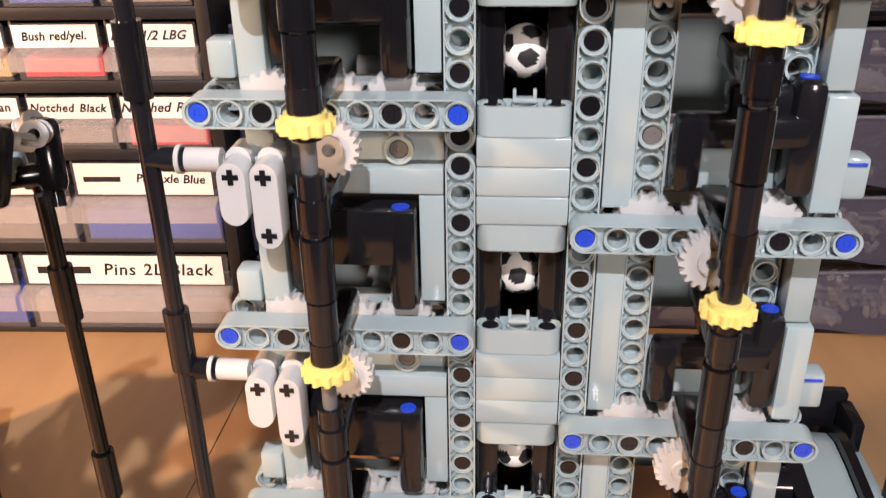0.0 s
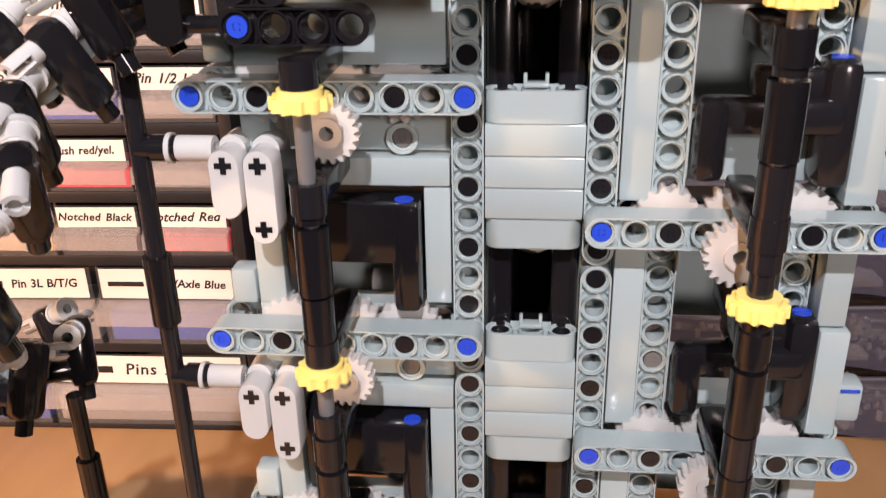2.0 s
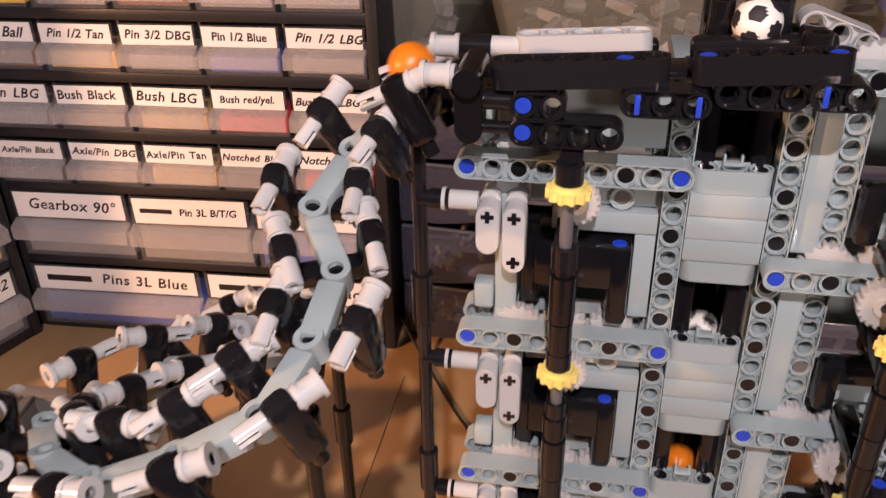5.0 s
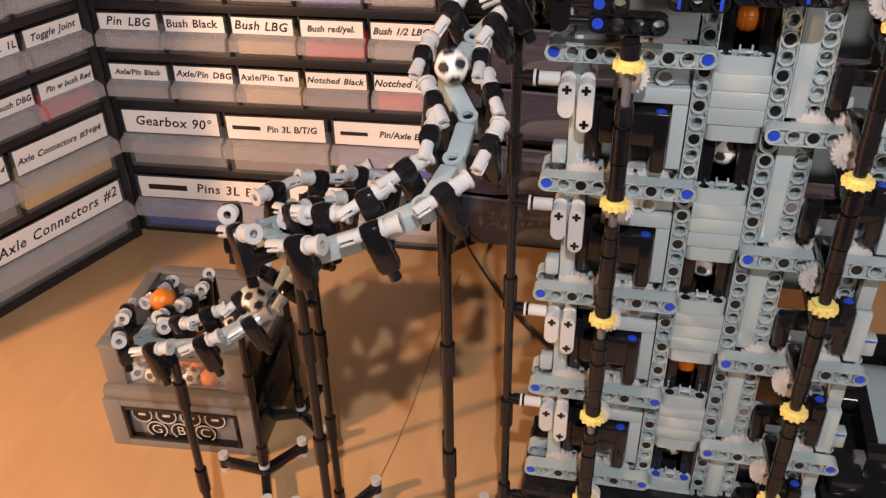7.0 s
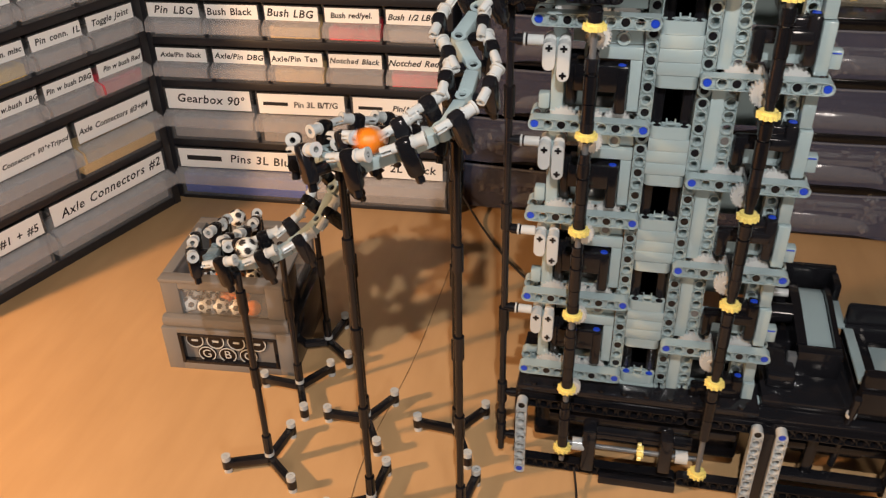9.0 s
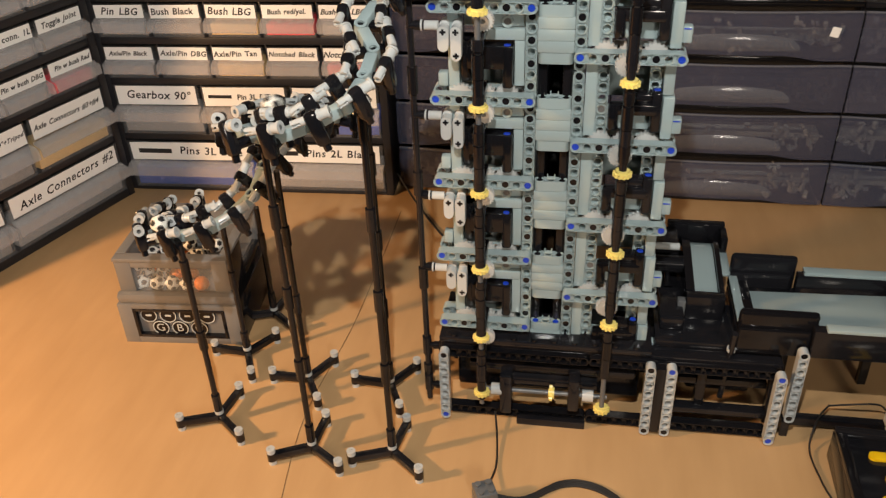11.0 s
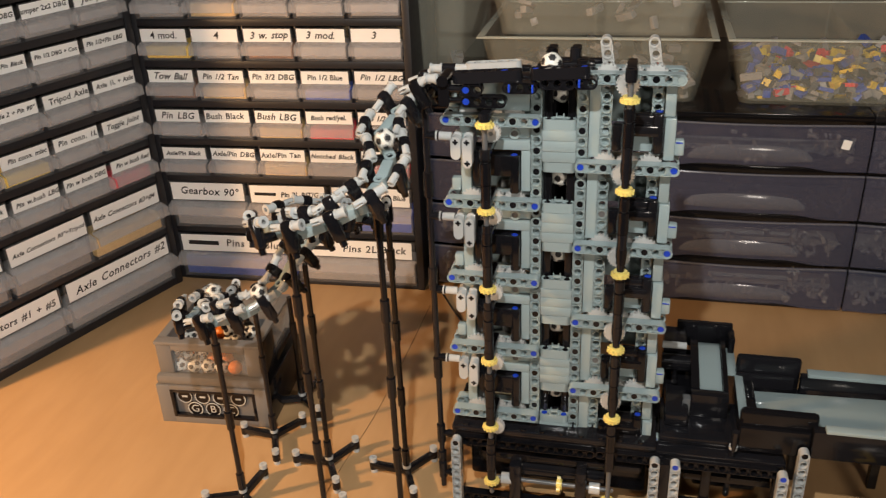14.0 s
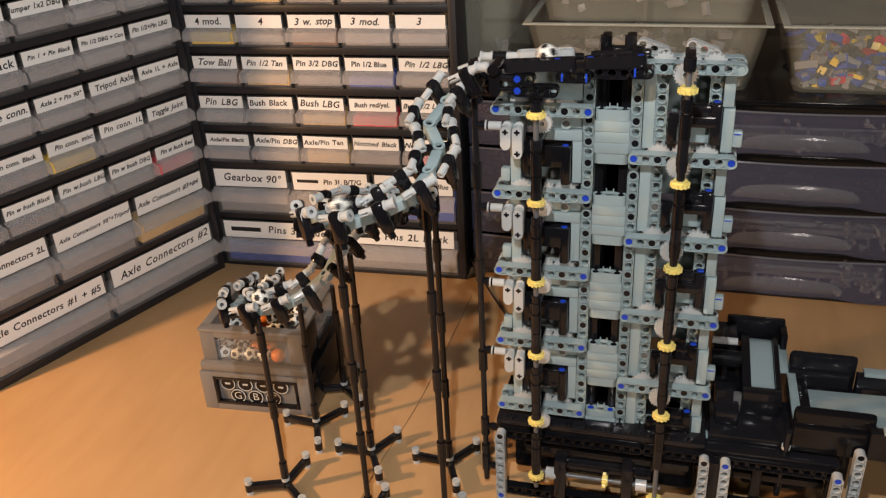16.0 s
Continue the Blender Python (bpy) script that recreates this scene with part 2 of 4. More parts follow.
def spline(pts, n):
    """n points of a smooth curve through pts."""
    out, pts = [], [Vector(p) for p in pts]
    for k in range(n):
        t = k / (n - 1) * (len(pts) - 1)
        i = min(int(t), len(pts) - 2)
        f = t - i
        p0, p1, p2, p3 = pts[max(i - 1, 0)], pts[i], pts[i + 1], pts[min(i + 2, len(pts) - 1)]
        out.append(0.5 * (2 * p1 + (p2 - p0) * f + (2 * p0 - 5 * p1 + 4 * p2 - p3) * f * f + (3 * p1 - p0 - 3 * p2 + p3) * f ** 3))
    return out


# ---------- setting ----------


def slab(name, lo, hi, mat, label, category, kind="structure", bevel=0.0):
    bm = bmesh.new()
    add_box(bm, lo, hi, bevel)
    ob = new(name, finish(bm, name, mat))
    return tagged(ob, label, category, kind=kind)


slab("table_top", (-150, -60, -3), (150, 110, 0), WOOD, "beech veneer desk top with a satin varnish", "table", bevel=0.2)
slab("floor", (-400, -400, -95), (400, 400, -92), ROOM, "plain floor under the desk", "floor")
slab("ceiling", (-400, -400, 210), (400, 400, 213), ROOM, "plain painted ceiling", "ceiling")
slab("wall_north", (-400, 112, -92), (400, 116, 210), WALL, "plain painted wall behind the desk", "wall")
slab("wall_south", (-400, -400, -92), (400, -396, 210), ROOM, "plain painted wall", "wall")
slab("wall_west", (-400, -396, -92), (-396, 112, 210), ROOM, "plain painted wall", "wall")
slab("wall_east", (396, -396, -92), (400, 112, 210), ROOM, "plain painted wall", "wall")
bm = bmesh.new()
sweep(bm, spline([(-23, -22, 0.005), (-25, -4, 0.005), (-23.5, 14, 0.005), (-23, 40, 0.005)], 20), 0.05, 5)
tagged(new("table_seam", finish(bm, "table_seam", plastic("seam_filler", (0.20, 0.115, 0.045), 0.6))), "thin dark seam line in the table top", "seam", kind="structure")

# ---------- drawer cabinets ----------


HAND = random.Random(8)


def lettering(text, size, parent, m):
    """Felt-pen writing: bold, slanting unevenly from label to label."""
    data = bpy.data.curves.new("lettering", "FONT")
    data.body, data.size, data.align_x, data.align_y = text, size * U, "CENTER", "CENTER"
    data.shear, data.offset = HAND.uniform(0.05, 0.4), 0.00022
    data.space_character, data.space_word = HAND.uniform(1.0, 1.12), HAND.uniform(1.0, 1.5)
    data.resolution_u = 2
    data.materials.append(INK)
    return put("lettering", data, parent, m @ pose(HAND.uniform(-0.4, 0.4) * U, 0, 0, 0, 0, HAND.uniform(-1.6, 1.6)))


def add_tray(bm, w, h):
    """The body of a drawer behind its front, an open tray going back along +y."""
    x, y0, y1, d = w / 2 - 0.1, 0.17, 9.0, 0.18
    out = [(-x, y0), (x, y0), (x, y1), (-x, y1)]
    inn = [(-x + d, y0 + d), (x - d, y0 + d), (x - d, y1 - d), (-x + d, y1 - d)]
    rings = [[bm.verts.new((px, py, z)) for px, py in ps] for ps, z in ((out, 0), (out, h * 0.9), (inn, h * 0.9), (inn, d))]
    for p, q in zip(rings, rings[1:]):
        for k in range(4):
            bm.faces.new((p[k], p[(k + 1) % 4], q[(k + 1) % 4], q[k]))
    bm.faces.new(rings[0]), bm.faces.new(rings[-1])


def add_lip(bm, w, h):
    """The sloping pull lip under the label, as wide as the drawer."""
    e = min(h, 5.4) / 5.4
    zt = h * 0.585
    prof = [(0.0, zt), (-1.25 * e, zt - 0.42 * e), (-1.42 * e, zt - 0.5 * e), (-1.5 * e, zt - 1.95 * e), (-1.36 * e, zt - 2.0 * e), (-1.22 * e, zt - 0.7 * e), (0.0, zt - 0.3 * e)]
    a = [bm.verts.new((-w / 2 - 0.05, y, z)) for y, z in prof]
    b = [bm.verts.new((w / 2 + 0.05, y, z)) for y, z in prof]
    for k in range(len(prof)):
        j = (k + 1) % len(prof)
        bm.faces.new((a[k], a[j], b[j], b[k]))
    bm.faces.new(a), bm.faces.new(b)


def add_lumps(bm, w, h, n, rnd):
    for _ in range(n):
        s = rnd.uniform(0.2, 0.55)
        p = (rnd.uniform(-w / 2 + 0.6, w / 2 - 0.6), rnd.uniform(0.7, 4.0), rnd.uniform(0.3, h * 0.5))
        add_box(bm, (-s, -s * 0.4, -s * 0.4), (s, s * 0.4, s * 0.4), 0, Matrix.Translation(p) @ Euler((rnd.uniform(0, 3), rnd.uniform(0, 3), rnd.uniform(0, 3))).to_matrix().to_4x4())


FILLS = {"red": plastic("red_parts", (0.80, 0.035, 0.06), 0.35), "blue": plastic("blue_parts", (0.05, 0.10, 0.42), 0.35),
         "tan": plastic("tan_parts", (0.66, 0.43, 0.18), 0.35), "grey": plastic("grey_parts", (0.27, 0.255, 0.25), 0.35),
         "black": plastic("dark_parts", (0.05, 0.05, 0.055), 0.35), "yellow": plastic("yellow_parts", (0.85, 0.55, 0.06), 0.35),
         "pale": plastic("pale_parts", (0.52, 0.51, 0.45), 0.35), "brown": plastic("brown_parts", (0.20, 0.09, 0.05), 0.35)}
WORDS = {"red": "red", "pale": "pale", "blue": "blue", "tan": "tan", "grey": "grey", "black": "black", "yellow": "yellow", "brown": "brown"}


def cabinet(name, label, m, rows, lift=0.0):
    """Black cabinet, front at y=0, left end at x=0, 41 wide; rows of (label, fill) from the bottom up."""
    cab = thing(name, label, "drawer cabinet", m)
    heights = [9.0 + lift, 8.9] + [6.07] * (len(rows) - 2)
    top = sum(heights) + 1.0

    def plate(kind, lo, hi):
        size = [round(hi[i] - lo[i], 3) for i in range(3)]
        put(kind, box(*size, CABINET, 0.1, kind), cab, at(*[(lo[i] + hi[i]) / 2 for i in range(3)]))

    plate("side_panel", (-0.6, 0.0, 0), (0.5, 18, top))
    plate("side_panel", (40.3, -0.2, 0), (41.4, 18, top))
    plate("base_panel", (0.5, -0.1, 0), (40.3, 18, 0.55 + lift))
    plate("top_panel", (0.5, 0.0, top - 0.7), (40.3, 18, top))
    plate("back_panel", (0.5, 17.5, 0.6 + lift), (40.3, 18, top - 0.75))
    z = 0.0
    for k, h in enumerate(heights):
        if k:
            plate("shelf", (0.51, 0.05, z - 0.45), (40.29, 17.45, z + 0.6))
        n = len(rows[k])
        for j in range(1, n):
            x = 0.4 + 40.0 * j / n
            plate("divider", (x - 0.16, 0.7, z + 0.65), (x + 0.16, 17.4, z + h - 0.5))
        z += h
    z, rnd = lift, random.Random(name)
    heights[0] -= lift
    for k, row in enumerate(rows):
        n, h = len(row), heights[k]
        w = 40.0 / n - 0.55
        for j, (words, fill) in enumerate(row):
            x = 0.4 + 40.0 * (j + 0.5) / n
            dh, z0 = (4.75, z + 0.68) if n == 5 else (7.8, z + 0.62)
            dr = put("drawer", cached(("front", round(w, 2), dh), lambda bm: add_box(bm, (-w / 2, 0.0, 0), (w / 2, 0.16, dh), 0.05), "drawer", FROST), cab, at(x, -0.15 + rnd.uniform(-0.12, 0.1), z0),
                     "frosted clear drawer with a paper label and " + (WORDS.get(fill, "grey") + " parts inside"))
            put("tray", cached(("tray", round(w, 2), dh), lambda bm: add_tray(bm, w, dh), "tray", TRAY), dr, at(0, 0, 0))
            put("pull_lip", cached(("lip", round(w, 2), dh), lambda bm: add_lip(bm, w, dh), "pull_lip", LIP), dr, at(0, 0, 0))
            for pane in (dr, *dr.children):
                pane.visible_shadow = False
            lw, lh = w * 0.95, dh * (0.39 if n > 3 else 0.37)
            put("paper_label", box(round(lw, 2), 0.06, round(lh, 2), PAPER, 0.0, "paper_label"), dr, at(0, -0.05, dh - lh / 2 - 0.12, 0, rnd.uniform(-0.6, 0.6)))
            if words:
                bar, txt = words.startswith("|"), words.lstrip("|")
                ts = min(1.42 if n > 3 else 1.75, lh * 0.95, lw / max(1, len(txt) + (7 if bar else 0)) * 1.82)
                shift = ts * 1.8 if bar else 0
                lettering(txt, ts, dr, at(shift, -0.1, dh - lh / 2 - 0.12, 90))
                if bar:
                    bl = len(txt) * ts * 0.5
                    put("word_bar", box(round(ts * 3.0, 1), 0.02, round(ts * 0.42, 2), INK, 0.0, "word_bar"), dr, at(shift - bl / 2 - ts * 1.9, -0.1, dh - lh / 2 - 0.12))
            if fill:
                fb = bmesh.new()
                add_box(fb, (-w / 2 + 0.35, 0.45, 0.22), (w / 2 - 0.35, 6, dh * (0.32 + 0.12 * rnd.random())), 0.1)
                add_lumps(fb, w, dh * 0.78, int(w * 3), rnd)
                tagged(put("filling", finish(fb, "filling", FILLS[fill]), dr, at(0, 0, 0)), kind="stuff")
        z += h
    return cab


BACK_ROWS = [
    [("|Pins 3L Blue", "blue"), ("|Pins 2L Black", "grey")],
    [("Gearbox 90°", "grey"), ("|Pin 3L B/T/G", "grey"), ("|Pin/Axle Blue", "blue")],
    [("Axle/Pin Black", "black"), ("Axle/Pin DBG", "grey"), ("Axle/Pin Tan", "tan"), ("Notched Black", "black"), ("Notched Red", "red")],
    [("Pin LBG", "grey"), ("Bush Black", "black"), ("Bush LBG", "tan"), ("Bush red/yel.", "red"), ("Bush 1/2 LBG", "grey")],
    [("Tow Ball", "brown"), ("Pin 1/2 Tan", "tan"), ("Pin 3/2 DBG", "grey"), ("Pin 1/2 Blue", "blue"), ("Pin 1/2 LBG", "grey")],
    [("4 mod.", "yellow"), ("4", "grey"), ("3 w. stop", "brown"), ("3 mod.", "grey"), ("3", "grey")],
    [("8", "grey"), ("7", "tan"), ("6", "grey"), ("5", "grey"), ("4 w. stop", "grey")],
    [("", "grey"), ("", "tan"), ("", "grey"), ("", "black"), ("", "grey")],
]
LEFT_ROWS = [
    [("Axle Connectors #1 + #5", "grey"), ("Axle Connectors #2", "grey")],
    [("Axle Connectors 2L", "grey"), ("Axle Connectors 90°+Tripod", "grey"), ("Axle Connectors #3+#4", "tan")],
    [("", "grey"), ("Pin w bush Black", "black"), ("Pin w.bush LBG", "grey"), ("Pin w bush DBG", "grey"), ("Pin w bush Red", "red")],
    [("", "black"), ("Pin conn. Black", "black"), ("Pin conn. misc", "yellow"), ("Pin conn. 1L", "grey"), ("Toggle Joint", "grey")],
    [("", "grey"), ("Axle conn.", "grey"), ("Axle 2 + Pin 90°", "grey"), ("Tripod Axle", "grey"), ("Axle 1L + Axle", "grey")],
    [("", "grey"), ("Pin Black", "black"), ("Pin 1 + Pin Black", "black"), ("Pin 1/2 DBG + Con", "grey"), ("Pin 1/2+Pin LBG", "grey")],
    [("", "grey"), ("", "grey"), ("Jumper 1x2 DBG", "black"), ("Jumper 2x2 DBG", "grey"), ("Jumper", "grey")],
    [("", "blue"), ("", "grey"), ("", "grey"), ("", "blue"), ("", "grey")],
]
cabinet("drawer_cabinet", "black parts cabinet with labelled frosted drawers, facing the camera", at(-66.3, 42.9, 0, 0, 0, 2.43), BACK_ROWS)
cabinet("drawer_cabinet", "black parts cabinet with labelled frosted drawers, along the desk end", at(-80.4, 2.9, 0, 0, 0, 69.4), LEFT_ROWS, 0.7)

# ---------- wide clear drawer towers ----------


def add_wide_drawer(bm, w):
    """A curved smoky front with a raised scoop handle, h 6.4; front at y=0."""
    n = 24
    rings = []
    for k in range(n + 1):
        s = k / n
        x = (s - 0.5) * w
        bow = -0.9 * math.sin(math.pi * s) ** 1.3
        e = min(1.0, max(0.0, (min(s, 1 - s) * w - 3.5) / 6))
        low = 0.8 * e * e * (3 - 2 * e)
        rings.append([bm.verts.new(p) for p in ((x, bow, low), (x, bow - 0.2, 2.2 + low * 0.3), (x, bow - 0.1, 6.2), (x, bow + 0.6, 6.5), (x, bow + 0.6, 6.3), (x, bow + 0.15, 6.0), (x, bow + 0.1, low + 0.1))])
    for a, b in zip(rings, rings[1:]):
        for i in range(7):
            bm.faces.new((a[i], b[i], b[(i + 1) % 7], a[(i + 1) % 7]))
    bm.faces.new(rings[0]), bm.faces.new(rings[-1])


def add_scoop(bm, w):
    n, rows_ = 16, []
    for k in range(n + 1):
        s = k / n
        x = (s - 0.5) * (w - 14.4)
        e = math.sin(math.pi * s) ** 0.35 if 0 < s < 1 else 0.0
        bow = -0.9 * math.sin(math.pi * (0.5 + (s - 0.5) * (w - 14.4) / w)) ** 1.3 - 0.25
        rows_.append([bm.verts.new((x, bow - 0.4 * e * math.sin(v * math.pi), 1.5 + 2.3 * v * (0.25 + 0.75 * e))) for v in (0, 0.25, 0.5, 0.75, 1.0)])
    for a, b in zip(rows_, rows_[1:]):
        for i in range(4):
            bm.faces.new((a[i], b[i], b[i + 1], a[i + 1]))


def wide_unit(x0, x1, fills, label):
    w = x1 - x0
    unit = thing("storage_drawer_unit", label, "drawer unit", at((x0 + x1) / 2, 46.8, 0), "storage drawer units")
    for kind, lo, hi in [("top_panel", (-w / 2, 0.8, 28.9), (w / 2, 45, 29.7)), ("side_panel", (-w / 2, 1.2, 0.51), (-w / 2 + 0.3, 43.9, 28.89)),
                         ("side_panel", (w / 2 - 0.3, 1.2, 0.51), (w / 2, 43.9, 28.89)), ("back_panel", (-w / 2, 44, 0.2), (w / 2, 45, 28.89))] + \
            [("shelf", (-w / 2 + 0.31, 0.7, 7.2 * k), (w / 2 - 0.31, 43.9, 7.2 * k + 0.5)) for k in range(4)]:
        size = [round(hi[i] - lo[i], 3) for i in range(3)]
        put(kind, box(*size, BLACK, 0.1, kind), unit, at(*[(lo[i] + hi[i]) / 2 for i in range(3)]))
    rnd = random.Random(int(x0))
    for k in range(4):
        dr = put("drawer", cached(("wide", w), lambda bm: add_wide_drawer(bm, w - 0.15), "drawer", SMOKE), unit, at(0, 0, 7.2 * k + 0.5), "smoky clear plastic drawer with a scoop handle")
        put("tray", cached(("widetray", w), lambda bm: add_tray(bm, w - 0.8, 6.4), "tray", TRAY), dr, at(0, 0.2, 0.2))
        put("handle", cached(("scoop", w), lambda bm: add_scoop(bm, w), "handle", SCOOP), dr, at(0, 0, 0))
        # pale strip along the top edge, drawn in for the highlight line
        put("front_rim", cached(("rim", w), lambda bm: sweep(bm, [((q / 24 - 0.5) * (w - 0.15), -0.9 * math.sin(math.pi * q / 24) ** 1.3 + 0.2, 6.45) for q in range(25)], 0.16, 6), "front_rim", SCOOP), dr, at(0, 0, 0))
        fb = bmesh.new()
        for _ in range(110):
            s = rnd.uniform(0.2, 0.55)
            p = (rnd.choice((rnd.uniform(-w / 2 + 1.5, w / 2 - 1.5), rnd.uniform(w / 2 - 8, w / 2 - 1.5), rnd.uniform(-w / 2 + 1.5, -w / 2 + 6))), rnd.uniform(0.4, 5), rnd.uniform(1.0, 2.4 + (1.8 if rnd.random() < 0.4 else 0)))
            add_box(fb, (-s, -s * 0.5, -s * 0.5), (s, s * 0.5, s * 0.5), 0, Matrix.Translation(p) @ Euler((rnd.uniform(0, 3), rnd.uniform(0, 3), rnd.uniform(0, 3))).to_matrix().to_4x4())
        add_box(fb, (-w / 2 + 0.8, 5.2, 0.75), (w / 2 - 0.8, 8.4, 1.5), 0)
        tagged(put("filling", finish(fb, "filling", FILLS[fills[k]]), dr, at(0, 0, 0)), kind="stuff")


wide_unit(-24.3, 6.3, ("pale", "pale", "black", "grey"), "smoky clear drawer unit with four bowed drawers, behind the tower")
wide_unit(6.4, 37.1, ("pale", "pale", "black", "pale"), "smoky clear drawer unit with four bowed drawers full of parts")
wide_unit(37.2, 67.9, ("pale", "pale", "black", "grey"), "smoky clear drawer unit with four bowed drawers half full of parts")
wide_unit(68.0, 98.7, ("grey", "grey", "grey", "grey"), "smoky clear drawer unit at the end of the row")

put("sticker", box(1.1, 0.06, 1.3, PAPER, 0, "sticker"), bpy.data.objects["storage_drawer_unit.001"], at(12.1, -0.75, 26.2, 0, 12))


def storage_box(x0, x1, seed, colours, label, base=29.7, h=9.2):
    w, d = x1 - x0, 26.0
    b = thing("storage_box", label, "storage box", at((x0 + x1) / 2, 50.6, base), "storage boxes")
    bm = bmesh.new()
    lo = []
    for wall in (1.0, 0.955):
        for zz, f in ((0.0 if wall == 1.0 else 0.25, 0.88), (h, 1.0)):
            ring, n = [], 6
            for cx, cy, a0 in ((1, 1, 0), (-1, 1, 90), (-1, -1, 180), (1, -1, 270)):
                for k in range(n + 1):
                    a = radians(a0 + 90 * k / n)
                    hw, hd, r = w / 2 * f * wall, d / 2 * f * wall, 1.4
                    ring.append(bm.verts.new((cx * (hw - r) + r * math.cos(a), d / 2 + cy * (hd - r) + r * math.sin(a), zz)))
            lo.append(ring)
    o0, o1, i0, i1 = lo
    m = len(o0)
    for a, c in ((o0, o1), (o1, i1), (i1, i0)):
        for k in range(m):
            bm.faces.new((a[k], a[(k + 1) % m], c[(k + 1) % m], c[k]))
    bm.faces.new(o0), bm.faces.new(i0)
    put("tub", finish(bm, "tub", BOXCLEAR), b, at(0, 0, 0))
    bm = bmesh.new()
    for x, y, dx, dy in ((0, 0, w / 2 + 0.5, 0.5), (0, d, w / 2 + 0.5, 0.5), (w / 2, d / 2, 0.5, d / 2), (-w / 2, d / 2, 0.5, d / 2)):
        add_box(bm, (x - dx, y - dy, h - 0.12), (x + dx, y + dy, h + 0.15), 0.1)
    put("rim", finish(bm, "rim", BOXRIM), b, at(0, 0, 0))
    bm = bmesh.new()
    add_box(bm, (-0.12, 0.6, 0.3), (0.12, d - 0.6, h - 0.4), 0)
    put("divider", finish(bm, "divider", BOXCLEAR), b, at(0, 0, 0))
    rnd = random.Random(seed)
    for col, n in colours:
        bm = bmesh.new()
        for _ in range(n):
            sx, sy, sz = rnd.choice(((1.0, 0.5, 0.5), (0.5, 0.5, 0.5), (1.5, 0.5, 0.5), (1.0, 1.0, 0.25), (0.4, 0.4, 0.9)))
            p = (rnd.uniform(-w * 0.40, w * 0.40), rnd.choice((rnd.uniform(2.9, 4.2), rnd.uniform(3.2, d - 3.2))), rnd.uniform(0.8, 4.3))
            add_box(bm, (-sx, -sy, -sz), (sx, sy, sz), 0.05 if n < 20 else 0, Matrix.Translation(p) @ Euler((rnd.uniform(-0.5, 0.5), rnd.uniform(-0.5, 0.5), rnd.uniform(0, 3))).to_matrix().to_4x4())
        tagged(put("loose_pieces", finish(bm, "loose_pieces", FILLS[col]), b, at(0, 0, 0)), col + " loose building pieces", kind="stuff")


storage_box(-16.3, 16.2, 3, (("grey", 70), ("black", 60), ("red", 4)), "clear plastic tub with a divider and grey building pieces")
storage_box(18.3, 51.0, 4, (("grey", 110), ("yellow", 60), ("blue", 60), ("black", 90), ("red", 22)), "clear plastic tub of yellow, blue, red and grey building pieces")
storage_box(-39.0, -18.2, 5, (("grey", 20),), "tall clear plastic tub with a few grey pieces", h=16.0)
storage_box(-15.4, 15.3, 6, (("grey", 14),), "clear plastic tub stacked on another tub", base=39.06)

# ---------- the lift tower ----------
TOWER = thing("ball_lift_tower", "grey and black studless-brick ball lift tower with yellow gears", "ball machine")


def vbeam(x, y, z0, z1, mat, parent=None, pins=(), name="upright_beam"):
    """Upright beam with its lowest hole at z0 and its top hole at z1, front face at y."""
    n = int(round(z1 - z0)) + 1
    ob = put(name, beam(n, mat, name), parent or TOWER, at(x, y + 0.5, z0, 0, -90, 0))
    for k, mat2 in pins:
        put("pin", pin(mat2), ob, at(k, 0, 0))
    return ob


def hbeam(x0, n, y, z, mat, parent=None, pins=(), name="cross_beam", tilt=0):
    ob = put(name, beam(n, mat, name), parent or TOWER, at(x0, y + 0.5, z, 0, tilt, 0))
    for k, mat2 in pins:
        put("pin", pin(mat2), ob, at(k, 0, 0))
    return ob


def blk(x0, x1, y0, y1, z0, z1, mat, name="panel", bevel=0.08, parent=None):
    return put(name, box(round(x1 - x0, 3), round(y1 - y0, 3), round(z1 - z0, 3), mat, bevel, name), parent or TOWER, at((x0 + x1) / 2, (y0 + y1) / 2, (z0 + z1) / 2))


LEFT_Z = [43.5 - 8 * i for i in range(5)]
RIGHT_Z = [47.5 - 8 * i for i in range(5)]
WHEELS = []            # (object, x, y, z, axis, turns a second)


def front_gear(x, y, z, teeth, r, mat, rate):
    ob = put("gear", gear(teeth, r, 0.55, mat), TOWER, at(x, y, z, 90))
    WHEELS.append((ob, (x, y, z), "y", rate))


# two uprights either side of the ball shaft
for x, zs in ((-2, ((10.5, 18.5), (19.5, 33.5), (34.5, 46.5))), (2, ((9.5, 22.5), (23.5, 37.5), (38.5, 46.5)))):
    for z0, z1 in zs:
        n = int(z1 - z0) + 1
        vbeam(x, 1.0, z0, z1, GREY, pins=[(k, BLACK) for k in range(0, n, 2)])
    blk(x - 0.48, x + 0.48, 2.0, 6.5, 9.2, 47.0, GREY, "side_plate", 0.05)
blk(-1.5, 1.5, 6.0, 6.45, 9.5, 46.6, BLACK, "shaft_back", 0.05)
